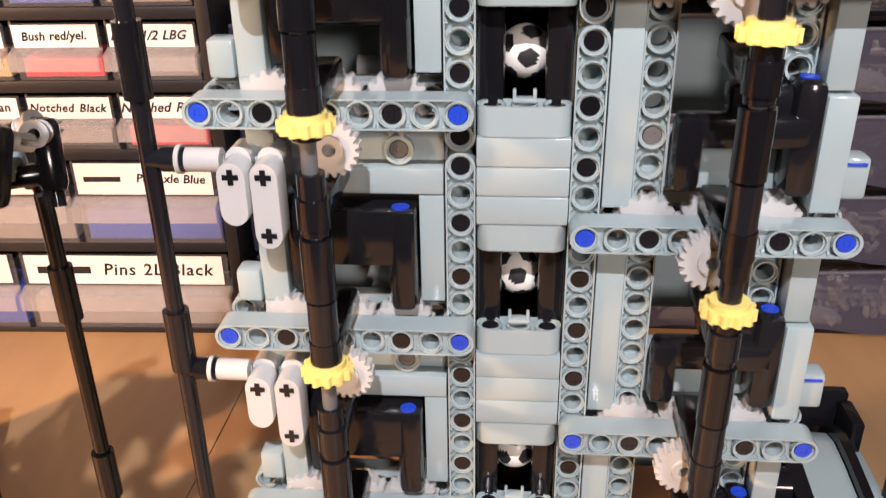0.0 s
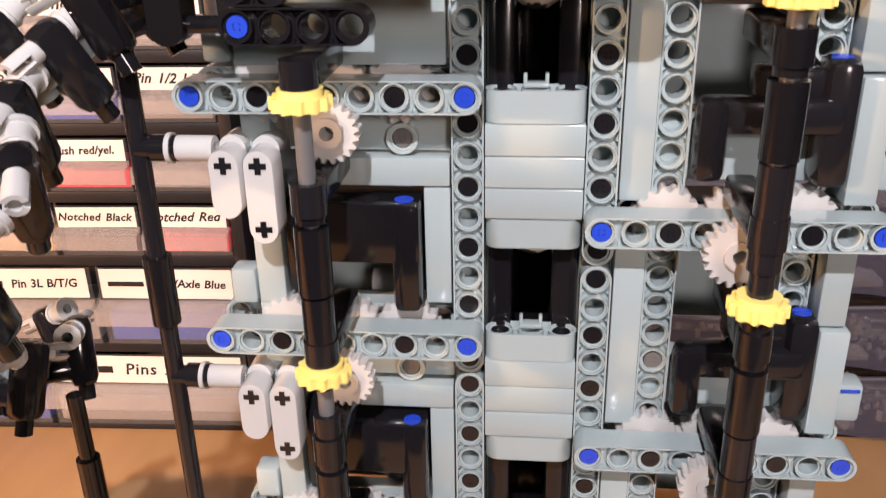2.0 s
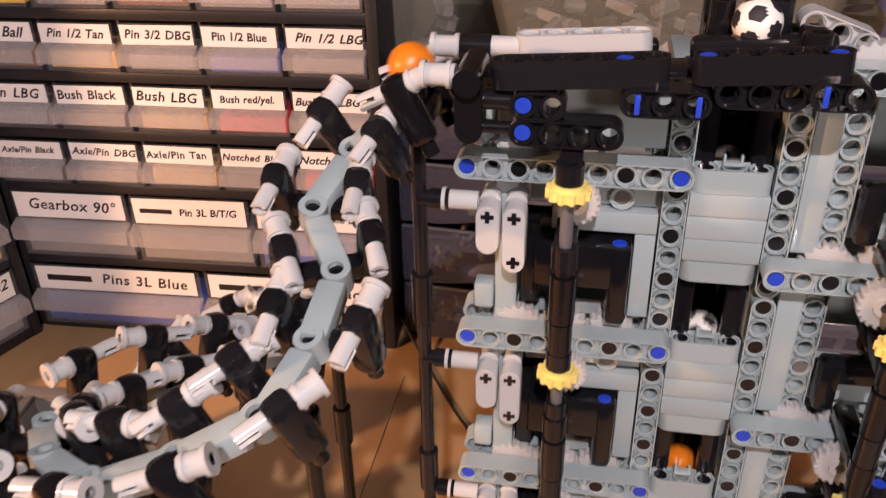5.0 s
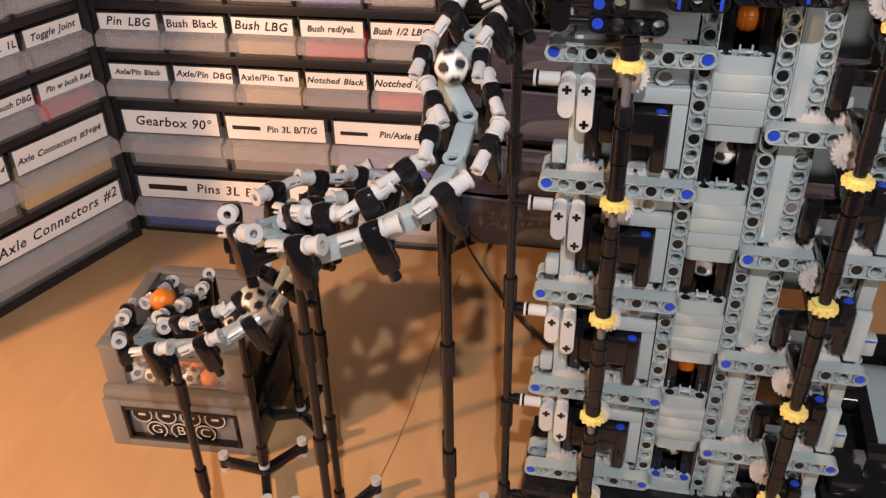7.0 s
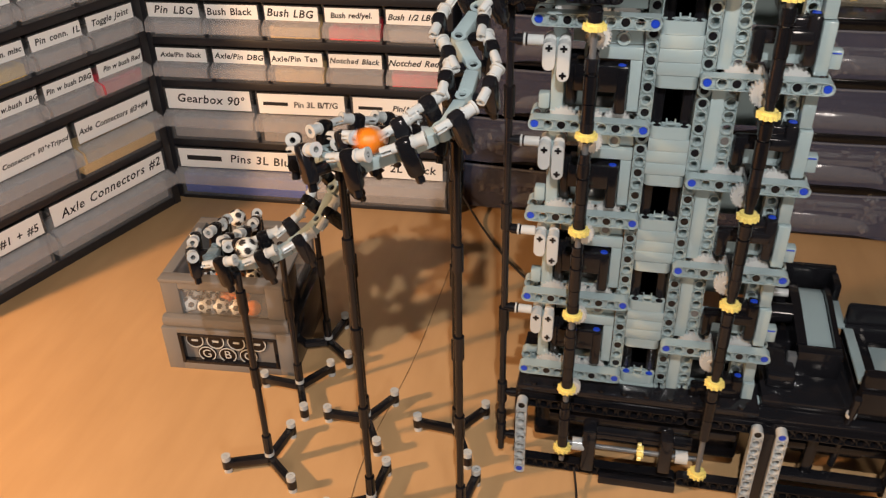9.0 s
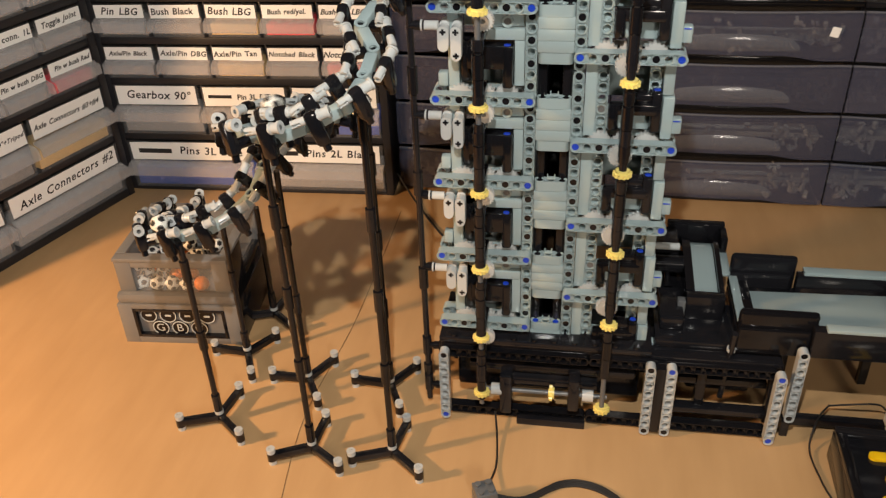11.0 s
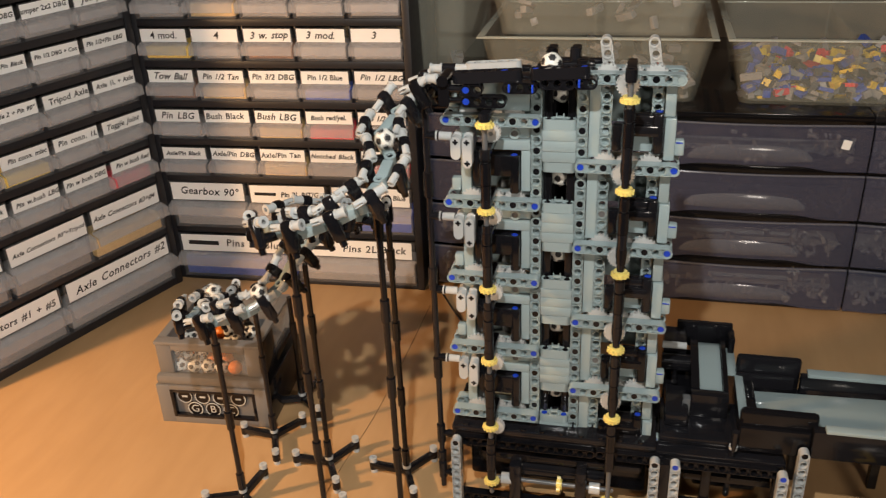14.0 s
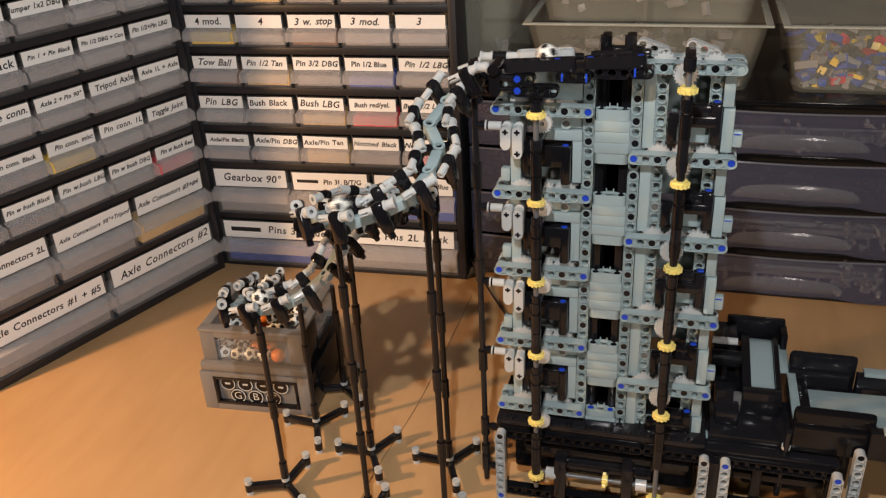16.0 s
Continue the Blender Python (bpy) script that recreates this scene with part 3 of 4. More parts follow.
# plates between the windows of the shaft
for i in range(6):
    base = 43 - 8 * i
    if base > 8:
        sill = put("sill_beam", beam(3, GREY, "sill_beam"), TOWER, at(-1, 1.5, base, 90))
        for k in (0, 2):
            put("pin", pin(BLUE if base < 12 else BLACK), sill, at(k, 0, 0))
        put("clip", cached("clip", lambda bm: (add_box(bm, (-0.38, 0.0, 0.46), (0.38, 0.45, 0.6), 0.04), add_box(bm, (-0.38, 0.15, 0.5), (-0.26, 0.4, 0.86), 0.04), add_box(bm, (0.26, 0.15, 0.5), (0.38, 0.4, 0.86), 0.04)), "clip", GREY), TOWER, at(0, 1.5, base))
        for k in (1, 2, 3):
            if base - k > 8.6:
                blk(-1.49, 1.49, 1.02, 1.98, base - k - 0.49, base - k + 0.485, GREY, "brick", 0.05)
        if base - 4 > 9:
            put("lintel_beam", cached("lintel", lambda bm: add_stadium(bm, 0.485, 2.0, 0.96, pose(1, 0, 0, 90) @ pose(0, 0, 0, 0, 90)), "lintel_beam", GREY), TOWER, at(0, 1.5, base - 4))
for x in (-1.05, 1.05):
    blk(x - 0.42, x + 0.42, 1.85, 2.4, 9.5, 47.4, BLACK, "guide_post", 0.2)
    blk(x - 0.4, x + 0.4, 5.0, 5.9, 9.5, 49.0, BLACK, "guide_post", 0.12)

for side, levels in ((-1, LEFT_Z), (1, RIGHT_Z)):
    for i, z in enumerate(levels):
        # the tier beam with its pins
        x0 = -10 if side < 0 else 2
        first = BLUE if (side < 0 or i > 0) else BLACK
        hbeam(x0, 9, 0, z, GREY, pins=[(0, first), (8, BLUE if (side < 0 or i) else GREY), (2, BLACK), (6, BLACK)], name="tier_beam")
        for gx in (-2, 0, 2):
            front_gear(side * 6 + gx, 1.45, z, 16, 1.06, CLEAR, 1.25 * (1 if gx else -1))
        hbeam(x0, 9, 2.0, z, GREY, name="rear_tier_beam")
        # bevel gear behind the drive shaft, bracket that carries the shaft
        front_gear(side * 6 + (0.25 if side < 0 else -0.25), -0.7, z - 0.75 if side < 0 else z - 0.2, 20, 0.9 if side < 0 else 1.0, CLEAR, -1.25 * side)
        for dz, r in ((1.15, 0.5), (-2.1, 0.5)):
            ob = put("shaft_bracket", cached("bracket", lambda bm: (add_tube(bm, 0.5, 0.28, -0.45, 0.45, None, 18), add_box(bm, (-0.42, 0.4, -0.4), (0.42, 3.6, 0.4), 0.12)), "shaft_bracket", BLACK), TOWER, at(side * 6, -2.5, z + dz))
        if z - 4.5 < 9:
            continue
        if side < 0:
            # left bays: grey surround, black frame, connectors to the outer pole
            blk(-7.6, -2.55, 1.6, 2.5, z - 2.0, z - 0.7, GREY, "panel", 0.06)
            put("short_beam", beam(1, GREY, "short_beam"), TOWER, at(-4.0, 1.75, z - 1.55))
            put("pin", pin(DGREY), TOWER, at(-4.0, 1.8, z - 1.55))
            blk(-6.7, -2.55, 1.1, 2.1, z - 3.0, z - 2.1, GREY, "panel", 0.06)
            blk(-3.38, -2.55, 1.15, 2.1, z - 7.0, z - 3.05, GREY, "panel", 0.06)
            blk(-9.0, -8.05, 1.3, 5.2, z - 7.3, z - 0.6, GREY, "panel", 0.08)
            blk(-9.9, -9.02, 1.2, 2.1, z + 0.75, z + 2.0, GREY, "end_cap", 0.15)
            blk(-9.0, -8.0, 1.3, 5.2, z - 0.4, z + 0.9, GREY, "panel", 0.08)
            fr = cached("frameL", lambda bm: (add_box(bm, (-7.3, 0.45, -1.5), (-3.45, 3.2, 0.5), 0.12), add_box(bm, (-7.95, 1.2, -3.0), (-7.05, 3.0, 0.3), 0.3), add_box(bm, (-4.35, 0.4, -3.2), (-3.45, 3.1, 0.49), 0.25)), "black_frame", BLACK)
            f = put("black_frame", fr, TOWER, at(0, 0, z - 3.85))
            put("pin", cached("pinup", lambda bm: add_cyl(bm, 0.3, -0.3, 0.03, None, 16), "pin", BLUE), f, at(-3.95, 0.85, 0.5))
            for px in (-5.0, -6.1):
                put("pin", cached("pinup", lambda bm: add_cyl(bm, 0.3, -0.3, 0.03, None, 16), "pin", BLACK), f, at(px, 0.85, 0.5))
            blk(-7.95, -3.42, 3.3, 3.5, z - 6.0, z - 3.2, BLACK, "bay_back", 0.05)
            conn = cached("conn", lambda bm: add_stadium(bm, 0.47, 1.2, 0.96), "connector", WHITE)
            conn3 = cached("conn3", lambda bm: add_stadium(bm, 0.46, 2.0, 0.96), "connector", WHITE)
            # solid black cross on the face, the axle hole's dark inside put in as colour
            cross = cached("cross", lambda bm: (add_box(bm, (-0.26, -0.03, -0.09), (0.26, 0.03, 0.09), 0), add_box(bm, (-0.09, -0.035, -0.26), (0.09, 0.035, 0.26), 0)), "axle_hole", BLACK)
            a = put("connector", conn, TOWER, at(-9.15, 0.3, z - 2.0))
            put("axle_hole", cross, a, at(0, -0.48, 0))
            b = put("connector", conn3, TOWER, at(-8.1, 0.3, z - 2.0))
            put("axle_hole", cross, b, at(0, -0.48, 0))
            put("axle_hole", cross, b, at(0, -0.48, -2.0))
            for cx in (-9.15, -8.1):
                put("bush", cyl(0.42, 0.9, WHITE, "bush"), TOWER, at(cx, 1.25, z - 1.75, 90))
            put("side_pin", cached("sidepin", lambda bm: (add_tube(bm, 0.4, 0.2, -0.7, 0.7, pose(0, 0, 0, 0, 90), 16), add_tube(bm, 0.48, 0.2, -0.75, -0.6, pose(0, 0, 0, 0, 90), 16)), "side_pin", WHITE), TOWER, at(-10.3, 0.6, z - 1.7))
            put("side_axle", cached("sideaxle", lambda bm: (add_cyl(bm, 0.33, -0.7, 0.8, pose(0, 0, 0, 0, 90), 14), add_cyl(bm, 0.42, -0.2, 0.6, pose(0, 0, 0, 0, 90), 14)), "side_axle", BLACK), TOWER, at(-11.35, 0.6, z - 1.7))
        else:
            blk(2.55, 3.5, 1.2, 2.2, z - 7.4, z - 0.6, GREY, "panel", 0.06)
            vbeam(4.0, 1.3, z - 7.0, z - 1.0, GREY, name="short_upright", pins=[(2, DGREY)] if i % 2 else [])
            vbeam(8.3, 1.9, z - 7.0, z - 1.0, GREY, name="short_upright")
            blk(9.02, 9.95, 1.0, 5.0, z - 7.4, z - 3.6, GREY, "panel", 0.08)
            blk(8.9, 9.8, 1.2, 5.0, z - 3.5, z - 0.6, GREY, "panel", 0.08)
            blk(9.9, 10.75, 1.2, 2.1, z - 7.0, z - 5.6, GREY, "end_cap", 0.15)
            blk(2.5, 8.8, 1.8, 2.7, z - 6.9, z - 5.0, GREY, "panel", 0.06)
            fr = cached("frameR", lambda bm: (add_box(bm, (4.6, 1.4, -0.6), (8.6, 2.4, 0.45), 0.25), add_box(bm, (4.55, 1.3, -2.0), (5.45, 2.3, 0.45), 0.3), add_box(bm, (8.0, 1.5, -2.2), (8.95, 3.0, 1.5), 0.3), add_box(bm, (6.2, 1.9, 0.3), (8.2, 3.2, 1.2), 0.2)), "black_frame", BLACK)
            f = put("black_frame", fr, TOWER, at(0, -0.85, z - 4.6))
            put("pin", cached("pinup", lambda bm: add_cyl(bm, 0.3, -0.3, 0.03, None, 16), "pin", BLUE), f, at(8.48, 2.25, 1.5))
            put("pin", cached("pintab", lambda bm: add_box(bm, (-0.3, -0.04, -0.05), (0.3, 0.04, 0.05), 0.02), "pin", BLUE), f, at(10.3, 2.02, -1.2))
# rear closing plates of the tower, black inside
for x0, x1 in ((-9, -2.6), (2.6, 9.9)):
    for z0 in range(10, 47, 8):
        blk(x0, x1, 5.6, 6.6, z0, z0 + 3.3, GREY, "rear_panel", 0.06)
        blk(x0 + 0.4, x1 - 0.4, 4.6, 5.5, z0 + 3.6, z0 + 5.2, BLACK, "rear_beam", 0.15)

# drive shafts: black connectors, grey axle showing in gaps, yellow bevel gears
SHAFTS = []
for side, levels in ((-1, LEFT_Z), (1, RIGHT_Z)):
    shaft = put("drive_shaft", cyl(0.24, 41.4 if side < 0 else 44.8, DGREY, "drive_shaft"), TOWER, at(side * 6, -2.5, 24.1 if side < 0 else 25.8))
    zc = 24.1 if side < 0 else 25.8
    top = levels[0] + 1.6
    segs = []
    for i, z in enumerate(levels):
        segs += [(z - 7.3, z - 5.0, 0.46), (z - 4.9, z - 2.9, 0.5), (z - 2.8, z - 1.9 if i == 0 else z - 0.9, 0.42), (z + 0.7, z + 1.4, 0.47) if i == 0 and side < 0 else (z + 0.55, z + 1.2, 0.46) if i == 0 else (z + 0.1, z + 0.8, 0.44)]
    segs += [(z - 0.82, z + 0.1, 0.34) for z in levels[1:] if side > 0]
    for z0, z1, r in segs:
        if z0 > 3:
            put("shaft_connector", cyl(r, round(z1 - z0, 2), BLACK, "shaft_connector", 16), shaft, at(0, 0, (z0 + z1) / 2 - zc))
    for z in levels:
        put("bevel_gear", cached("bevel", lambda bm: (add_gear(bm, 12, 0.82, 0.34, 0.28), add_tube(bm, 0.6, 0.26, 0.1, 0.36, None, 20)), "bevel_gear", YELLOW), shaft, at(0, 0, z + (0.5 if side < 0 else -1.0) - zc))
    put("bevel_gear", cached("bevel", lambda bm: None, "bevel_gear", YELLOW), shaft, at(0, 0, (4.9 if side < 0 else 3.9) - zc))
    SHAFTS.append((shaft, (side * 6, -2.5, zc), side))

# black base frame
for y in (-1.0, 7.5):
    for z in (0.9, 8.5):
        for x0, n in ((-10, 15), (5, 7), (12, 11)):
            hbeam(x0, n, y + (0.03 if x0 == 5 else 0), z, BLACK, name="base_beam")
for x in (-10.2, 10.9, 12.2, 22.6):
    for y in (0.4, 7.0):
        blk(x - 0.5, x + 0.5, y - 0.4, y + 0.6, 1.4, 8.0, BLACK, "base_post")
    blk(x - 0.5, x + 0.5, 0.2, 7.2, 7.9, 8.9, BLACK, "base_rail")
for x, top_pin, bottom_pin in ((-9.9, BLACK, BLUE), (10.45, BLACK, BLACK), (12.45, BLUE, BLACK), (22.6, BLUE, BLUE)):
    vbeam(x, -2.0, 0.8, 8.8, WHITE, pins=[(8, top_pin), (0, bottom_pin)], name="front_post")
blk(-10.4, 22.8, -0.4, 7.4, 8.95, 9.5, BLACK, "base_plate", 0.1)
blk(10.97, 11.93, -1.7, 0.0, 0.5, 8.9, BLACK, "base_post", 0.1)
blk(-9, 9.8, 1.4, 7.0, 2.2, 7.6, BLACK, "gearbox", 0.4)
blk(14.5, 21.0, 2.6, 6.6, 3.0, 6.4, BLACK, "gearbox", 0.4)
blk(-7.5, 9.2, -0.3, 0.7, 6.0, 6.9, BLACK, "base_beam", 0.2)
blk(-2.5, 4.5, -1.7, -1.0, 0.0, 0.9, BLACK, "foot_plate", 0.1)
blk(-10.5, 10.5, -0.7, 7.2, 9.5, 10.2, BLACK, "plinth", 0.15)
for k in range(10):
    put("stud", cyl(0.3, 0.25, BLACK, "stud", 12), TOWER, at(-9 + 2 * k, -0.3, 10.3))
put("motor_axle", cyl(0.24, 13.0, DGREY, "motor_axle"), TOWER, at(0, -1.3, 4.4, 0, 90))
for x in (-4.6, 4.6):
    put("bush", cached("bigbush", lambda bm: add_tube(bm, 0.62, 0.3, -0.55, 0.55, pose(0, 0, 0, 0, 90), 18), "bush", WHITE), TOWER, at(x, -1.3, 4.4))
put("bevel_gear", cached("bevel", lambda bm: None, "bevel_gear", YELLOW), TOWER, at(0.9, -1.3, 4.4, 0, 90))
blk(-4.3, -3.0, -1.9, 0.2, 1.5, 6.6, BLACK, "gear_bracket", 0.3)
blk(2.6, 3.8, -1.9, 0.2, 2.5, 6.6, BLACK, "gear_bracket", 0.3)
put("motor", cyl(1.4, 9.0, BLACK, "motor"), TOWER, at(1, 1.2, 4.6, 0, 90))

# top track: sloping black beams with rails
SLOPE = -3.6
left_side = put("track_side", beam(6, BLACK, "track_side"), TOWER, at(-8.42, -1.25, 47.77, 90, SLOPE))
right_side = put("track_side", beam(5, BLACK, "track_side"), TOWER, at(-1.78, -1.25, 48.22, 90, SLOPE))
for side_beam, n, blues in ((left_side, 6, (4,)), (right_side, 5, (0, 4))):
    for k in range(n):
        put("pin", pin(BLUE if k in blues else BLACK), side_beam, at(k, 0, 0))
put("track_side", box(5.0, 0.9, 0.9, BLACK, 0.25, "track_side"), TOWER, at(0.4, 1.9, 48.0, 0, SLOPE))
put("track_floor", box(11.5, 1.6, 0.3, BLACK, 0.1, "track_floor"), TOWER, at(-4.3, 0.5, 47.5, 0, -2.0))
hbeam(-4.05, 3, -2.1, 47.15, BLACK, name="track_link")
hbeam(1.85, 2, -2.1, 47.65, BLACK, name="track_link")
hbeam(-1.0, 3, -1.7, 47.45, BLACK, name="track_link")
for x, z in ((-3.95, 47.15), (-1.98, 47.15), (1.85, 47.68)):
    put("pin", box(0.18, 0.1, 0.7, BLUE, 0.02, "pin"), TOWER, at(x, -2.13, z))
# the levers under the track's low end
hbeam(-7.75, 2, -1.75, 46.75, BLACK, name="track_link", pins=[(0, BLUE)])
hbeam(-7.75, 4, -1.75, 45.75, BLACK, name="track_link", pins=[(0, BLUE)])
put("track_axle", cyl(0.34, 1.6, BLACK, "track_axle"), TOWER, at(-8.7, -1.25, 46.75, 0, 90))
put("track_axle", cyl(0.24, 1.6, BLACK, "track_axle"), TOWER, at(-8.7, -1.25, 45.75, 0, 90))
put("rail_beam", beam(5, WHITE, "rail_beam"), TOWER, at(-7.9, 2.0, 47.72, 90, SLOPE, 0))
put("rail_pin", cyl(0.4, 1.3, WHITE, "rail_pin"), TOWER, at(-8.9, 2.0, 47.65, 0, 90))
put("rail_pin", cyl(0.46, 1.2, BLACK, "rail_pin"), TOWER, at(-9.9, 2.0, 47.62, 0, 90))
put("rail_pin", cached("flange", lambda bm: (add_tube(bm, 0.4, 0.2, -0.6, 0.6, None, 16), add_tube(bm, 0.5, 0.2, -0.62, -0.45, None, 16), add_tube(bm, 0.5, 0.2, 0.3, 0.45, None, 16)), "rail_pin", WHITE), TOWER, at(-11.0, 2.0, 47.6, 0, 90))
put("track_end", cached("trackend", lambda bm: (add_stadium(bm, 0.5, 1.85, 1.0), add_cyl(bm, 0.5, -0.9, 1.6, pose(0, 0, 0, -90), 16)), "track_end", BLACK), TOWER, at(-9.65, -1.25, 47.6))
put("rail_pin", cached("flange", lambda bm: None, "rail_pin", WHITE), TOWER, at(-10.75, -1.25, 47.6, 0, 90))
for x in (-1.0, 1.05):
    put("top_post", cached("toppost", lambda bm: add_tube(bm, 0.46, 0.28, 0, 1.6, None, 18), "top_post", BLACK), TOWER, at(x, 3.3, 47.7))
put("top_post", cached("toppost2", lambda bm: (add_tube(bm, 0.46, 0.28, 0, 1.8, None, 18), add_box(bm, (-0.4, 0.3, 0), (0.5, 1.6, 1.7), 0.2)), "top_post", BLACK), TOWER, at(1.9, 0.5, 47.2))
blk(-1.5, 4.0, 3.8, 4.6, 47.2, 48.2, BLACK, "top_beam", 0.2)
blk(-8.9, -2.6, 1.1, 2.1, 44.2, 47.0, GREY, "panel", 0.08)
KNOBS = []
for z in LEFT_Z[:4]:
    knob = put("throw_knob", cached("knob", lambda bm: (add_tube(bm, 0.5, 0.25, -0.6, 0.6, pose(0, 0, 0, 0, 90), 18), add_box(bm, (-0.3, -0.2, -1.6), (0.3, 0.2, -0.3), 0.1)), "throw_knob", WHITE), TOWER, at(-5.0, 3.9, z - 7.6))
    KNOBS.append((knob, (-5.0, 3.9, z - 7.6)))
ARMS = []
for x in (4.0, 8.0):
    arm = put("crank_arm", cached("crank", lambda bm: add_beam(bm, 3, pose(0, 0, 0, 0, -90)), "crank_arm", CLEAR), TOWER, at(x, 3.0, 48.0))
    ARMS.append((arm, (x, 3.0, 48.0)))

# outer pole at the tower's flank
put("pole", cyl(0.30, 47.0, BLACK, "pole"), TOWER, at(-12.0, 0.6, 24.2))
for z, h in ((8.0, 2.2), (16.5, 2.4), (27.0, 2.4), (37.0, 2.4), (3.0, 2.0), (46.5, 2.0), (5.0, 1.0)):
    put("pole_joint", cyl(0.46, h, BLACK, "pole_joint"), TOWER, at(-12.0, 0.6, z))
for z in (2.6, 8.0):
    put("side_axle", cached("sideaxle", lambda bm: None, "side_axle", BLACK), TOWER, at(-11.1, 0.6, z))

# ---------- feeder at the tower's right: catcher, arms and hopper ----------
FEED = thing("ball_feeder", "black and grey brick ball feeder with a hopper tray", "ball machine")


def fblk(*a, **k):
    return blk(*a, **k, parent=FEED)


for y in (0.0, 9.0):
    fblk(25.0, 34.7, y - 0.3, y + 0.7, 10.5, 13.7, BLACK, "hopper_wall")
fblk(33.9, 34.7, 0.7, 8.7, 10.5, 13.7, BLACK, "hopper_wall")
put("hopper_floor", box(15.0, 6.6, 0.3, GREY, 0.05, "hopper_floor"), FEED, at(26.6, 4.8, 11.95, 0, -1.5))
fblk(26.0, 34.9, -0.5, 0.45, 13.7, 14.1, GREY, "hopper_rim", 0.05)
fblk(25.6, 34.9, 8.75, 9.9, 13.7, 14.1, GREY, "hopper_rim", 0.05)
fblk(33.7, 34.9, 0.46, 8.74, 13.7, 14.1, GREY, "hopper_rim", 0.05)
for y, x0, x1 in ((1.2, 18.3, 25.6), (10.6, 18.6, 25.2)):
    put("feeder_arm", box(x1 - x0, 0.9, 4.2, BLACK, 0.42, "feeder_arm"), FEED, at((x0 + x1) / 2, y, 12.6 if y < 5 else 12.7))
    fblk(x0, x1 - 0.6, y - 0.9, y - 0.5, 10.0, 13.0, BLACK, "feeder_arm", 0.2)
fblk(18.5, 25.5, 1.6, 10.2, 9.6, 11.3, BLACK, "feeder_body", 0.3)
fblk(18.45, 19.3, 2.2, 9.8, 12.3, 12.6, GREY, "slat", 0.05)
fblk(17.7, 18.75, 9.9, 15.0, 12.3, 12.6, GREY, "slat", 0.05)
fblk(19.35, 20.4, 1.9, 9.9, 11.2, 12.1, BLACK, "slat", 0.1)
fblk(24.9, 34.6, 1.0, 1.9, 0.5, 1.5, BLACK, "hopper_beam")
fblk(33.5, 34.4, 8.7, 9.65, 0.0, 10.5, BLACK, "hopper_post")
fblk(25.0, 25.9, 8.7, 9.65, 0.0, 10.5, BLACK, "hopper_post")
vbeam(24.4, -0.9, 3.0, 11.0, WHITE, FEED, [(8, BLACK), (0, BLACK)], "hopper_leg")
vbeam(33.9, -0.9, 3.1, 11.1, WHITE, FEED, [(8, BLACK)], "hopper_leg")
fblk(24.0, 24.8, -0.2, 1.0, 0.0, 2.0, BLACK, "hopper_foot")
fblk(33.5, 34.3, -0.2, 1.0, 0.0, 2.0, BLACK, "hopper_foot")
fblk(10.8, 22.8, 1.0, 7.6, 9.5, 10.4, BLACK, "feeder_deck", 0.15)
fblk(11.2, 13.6, 2.6, 8.0, 10.4, 12.0, BLACK, "feeder_block", 0.3)
fblk(13.0, 13.8, 4.6, 5.5, 10.4, 12.6, DGREY, "feeder_post", 0.1)
fblk(13.85, 17.6, 4.8, 5.9, 9.6, 13.1, BLACK, "catcher_front", 0.08)


def hump(name, x0, x1, lift, thick, material):
    """A strip that rises from the front and rolls over at the back."""
    prof = [(6.0, 12.6), (9.0, 13.0), (11.8, 13.4), (13.6, 13.5), (14.8, 13.2), (15.6, 12.6), (16.0, 11.8)]
    bm = bmesh.new()
    rings = []
    for y, z in prof:
        z += lift
        rings.append([bm.verts.new((x, yy, zz)) for x, yy, zz in
                      ((x0, y, z), (x1, y, z), (x1, y - 0.3 * thick * (y > 13), z - thick), (x0, y - 0.3 * thick * (y > 13), z - thick))])
    for a, b in zip(rings, rings[1:]):
        for k in range(4):
            bm.faces.new((a[k], a[(k + 1) % 4], b[(k + 1) % 4], b[k]))
    bm.faces.new(rings[0][::-1])
    bm.faces.new(rings[-1])
    put(name, finish(bm, name, material), FEED, at(0, 0, 0))


hump("catcher_ramp", 14.75, 17.05, 0.0, 0.35, GREY)
hump("catcher_side", 13.85, 14.7, 0.55, 2.6, BLACK)
hump("catcher_side", 17.1, 17.6, 0.55, 2.6, BLACK)
fblk(12.5, 18.6, 16.4, 17.2, 11.6, 14.7, BLACK, "catcher_back", 0.15)
fblk(18.0, 18.7, 14.0, 16.3, 11.2, 14.4, BLACK, "catcher_back", 0.15)
fblk(11.0, 13.5, 12.0, 16.2, 11.4, 14.2, BLACK, "catcher_frame", 0.15)
put("catcher_roller", cyl(0.95, 3.0, BLACK, "catcher_roller", 24), FEED, at(12.3, 10.4, 13.2, 0, 90))
put("catcher_roller", cyl(0.4, 2.6, WHITE, "catcher_roller", 18), FEED, at(12.1, 11.6, 14.6, 0, 90))
put("catcher_axle", cyl(0.3, 3.2, BLACK, "catcher_axle"), FEED, at(12.2, 9.4, 12.4, 90))
fblk(11.0, 17.5, 8.0, 16.0, 9.0, 11.4, BLACK, "catcher_base", 0.2)
fblk(13.0, 17.0, 9.0, 16.0, 0.0, 9.0, BLACK, "catcher_leg", 0.2)
put("lever", cyl(0.32, 9.5, BLACK, "lever"), FEED, at(17.9, 0.4, 8.2, 10))
put("bush", cyl(0.42, 0.4, WHITE, "bush"), FEED, at(17.9, 0.1, 10.6, 10))
fblk(13.5, 22.0, 0.5, 1.5, 5.5, 6.3, BLACK, "feeder_beam")
fblk(15.2, 16.2, 0.2, 1.4, 2.0, 8.0, BLACK, "feeder_post", 0.2)
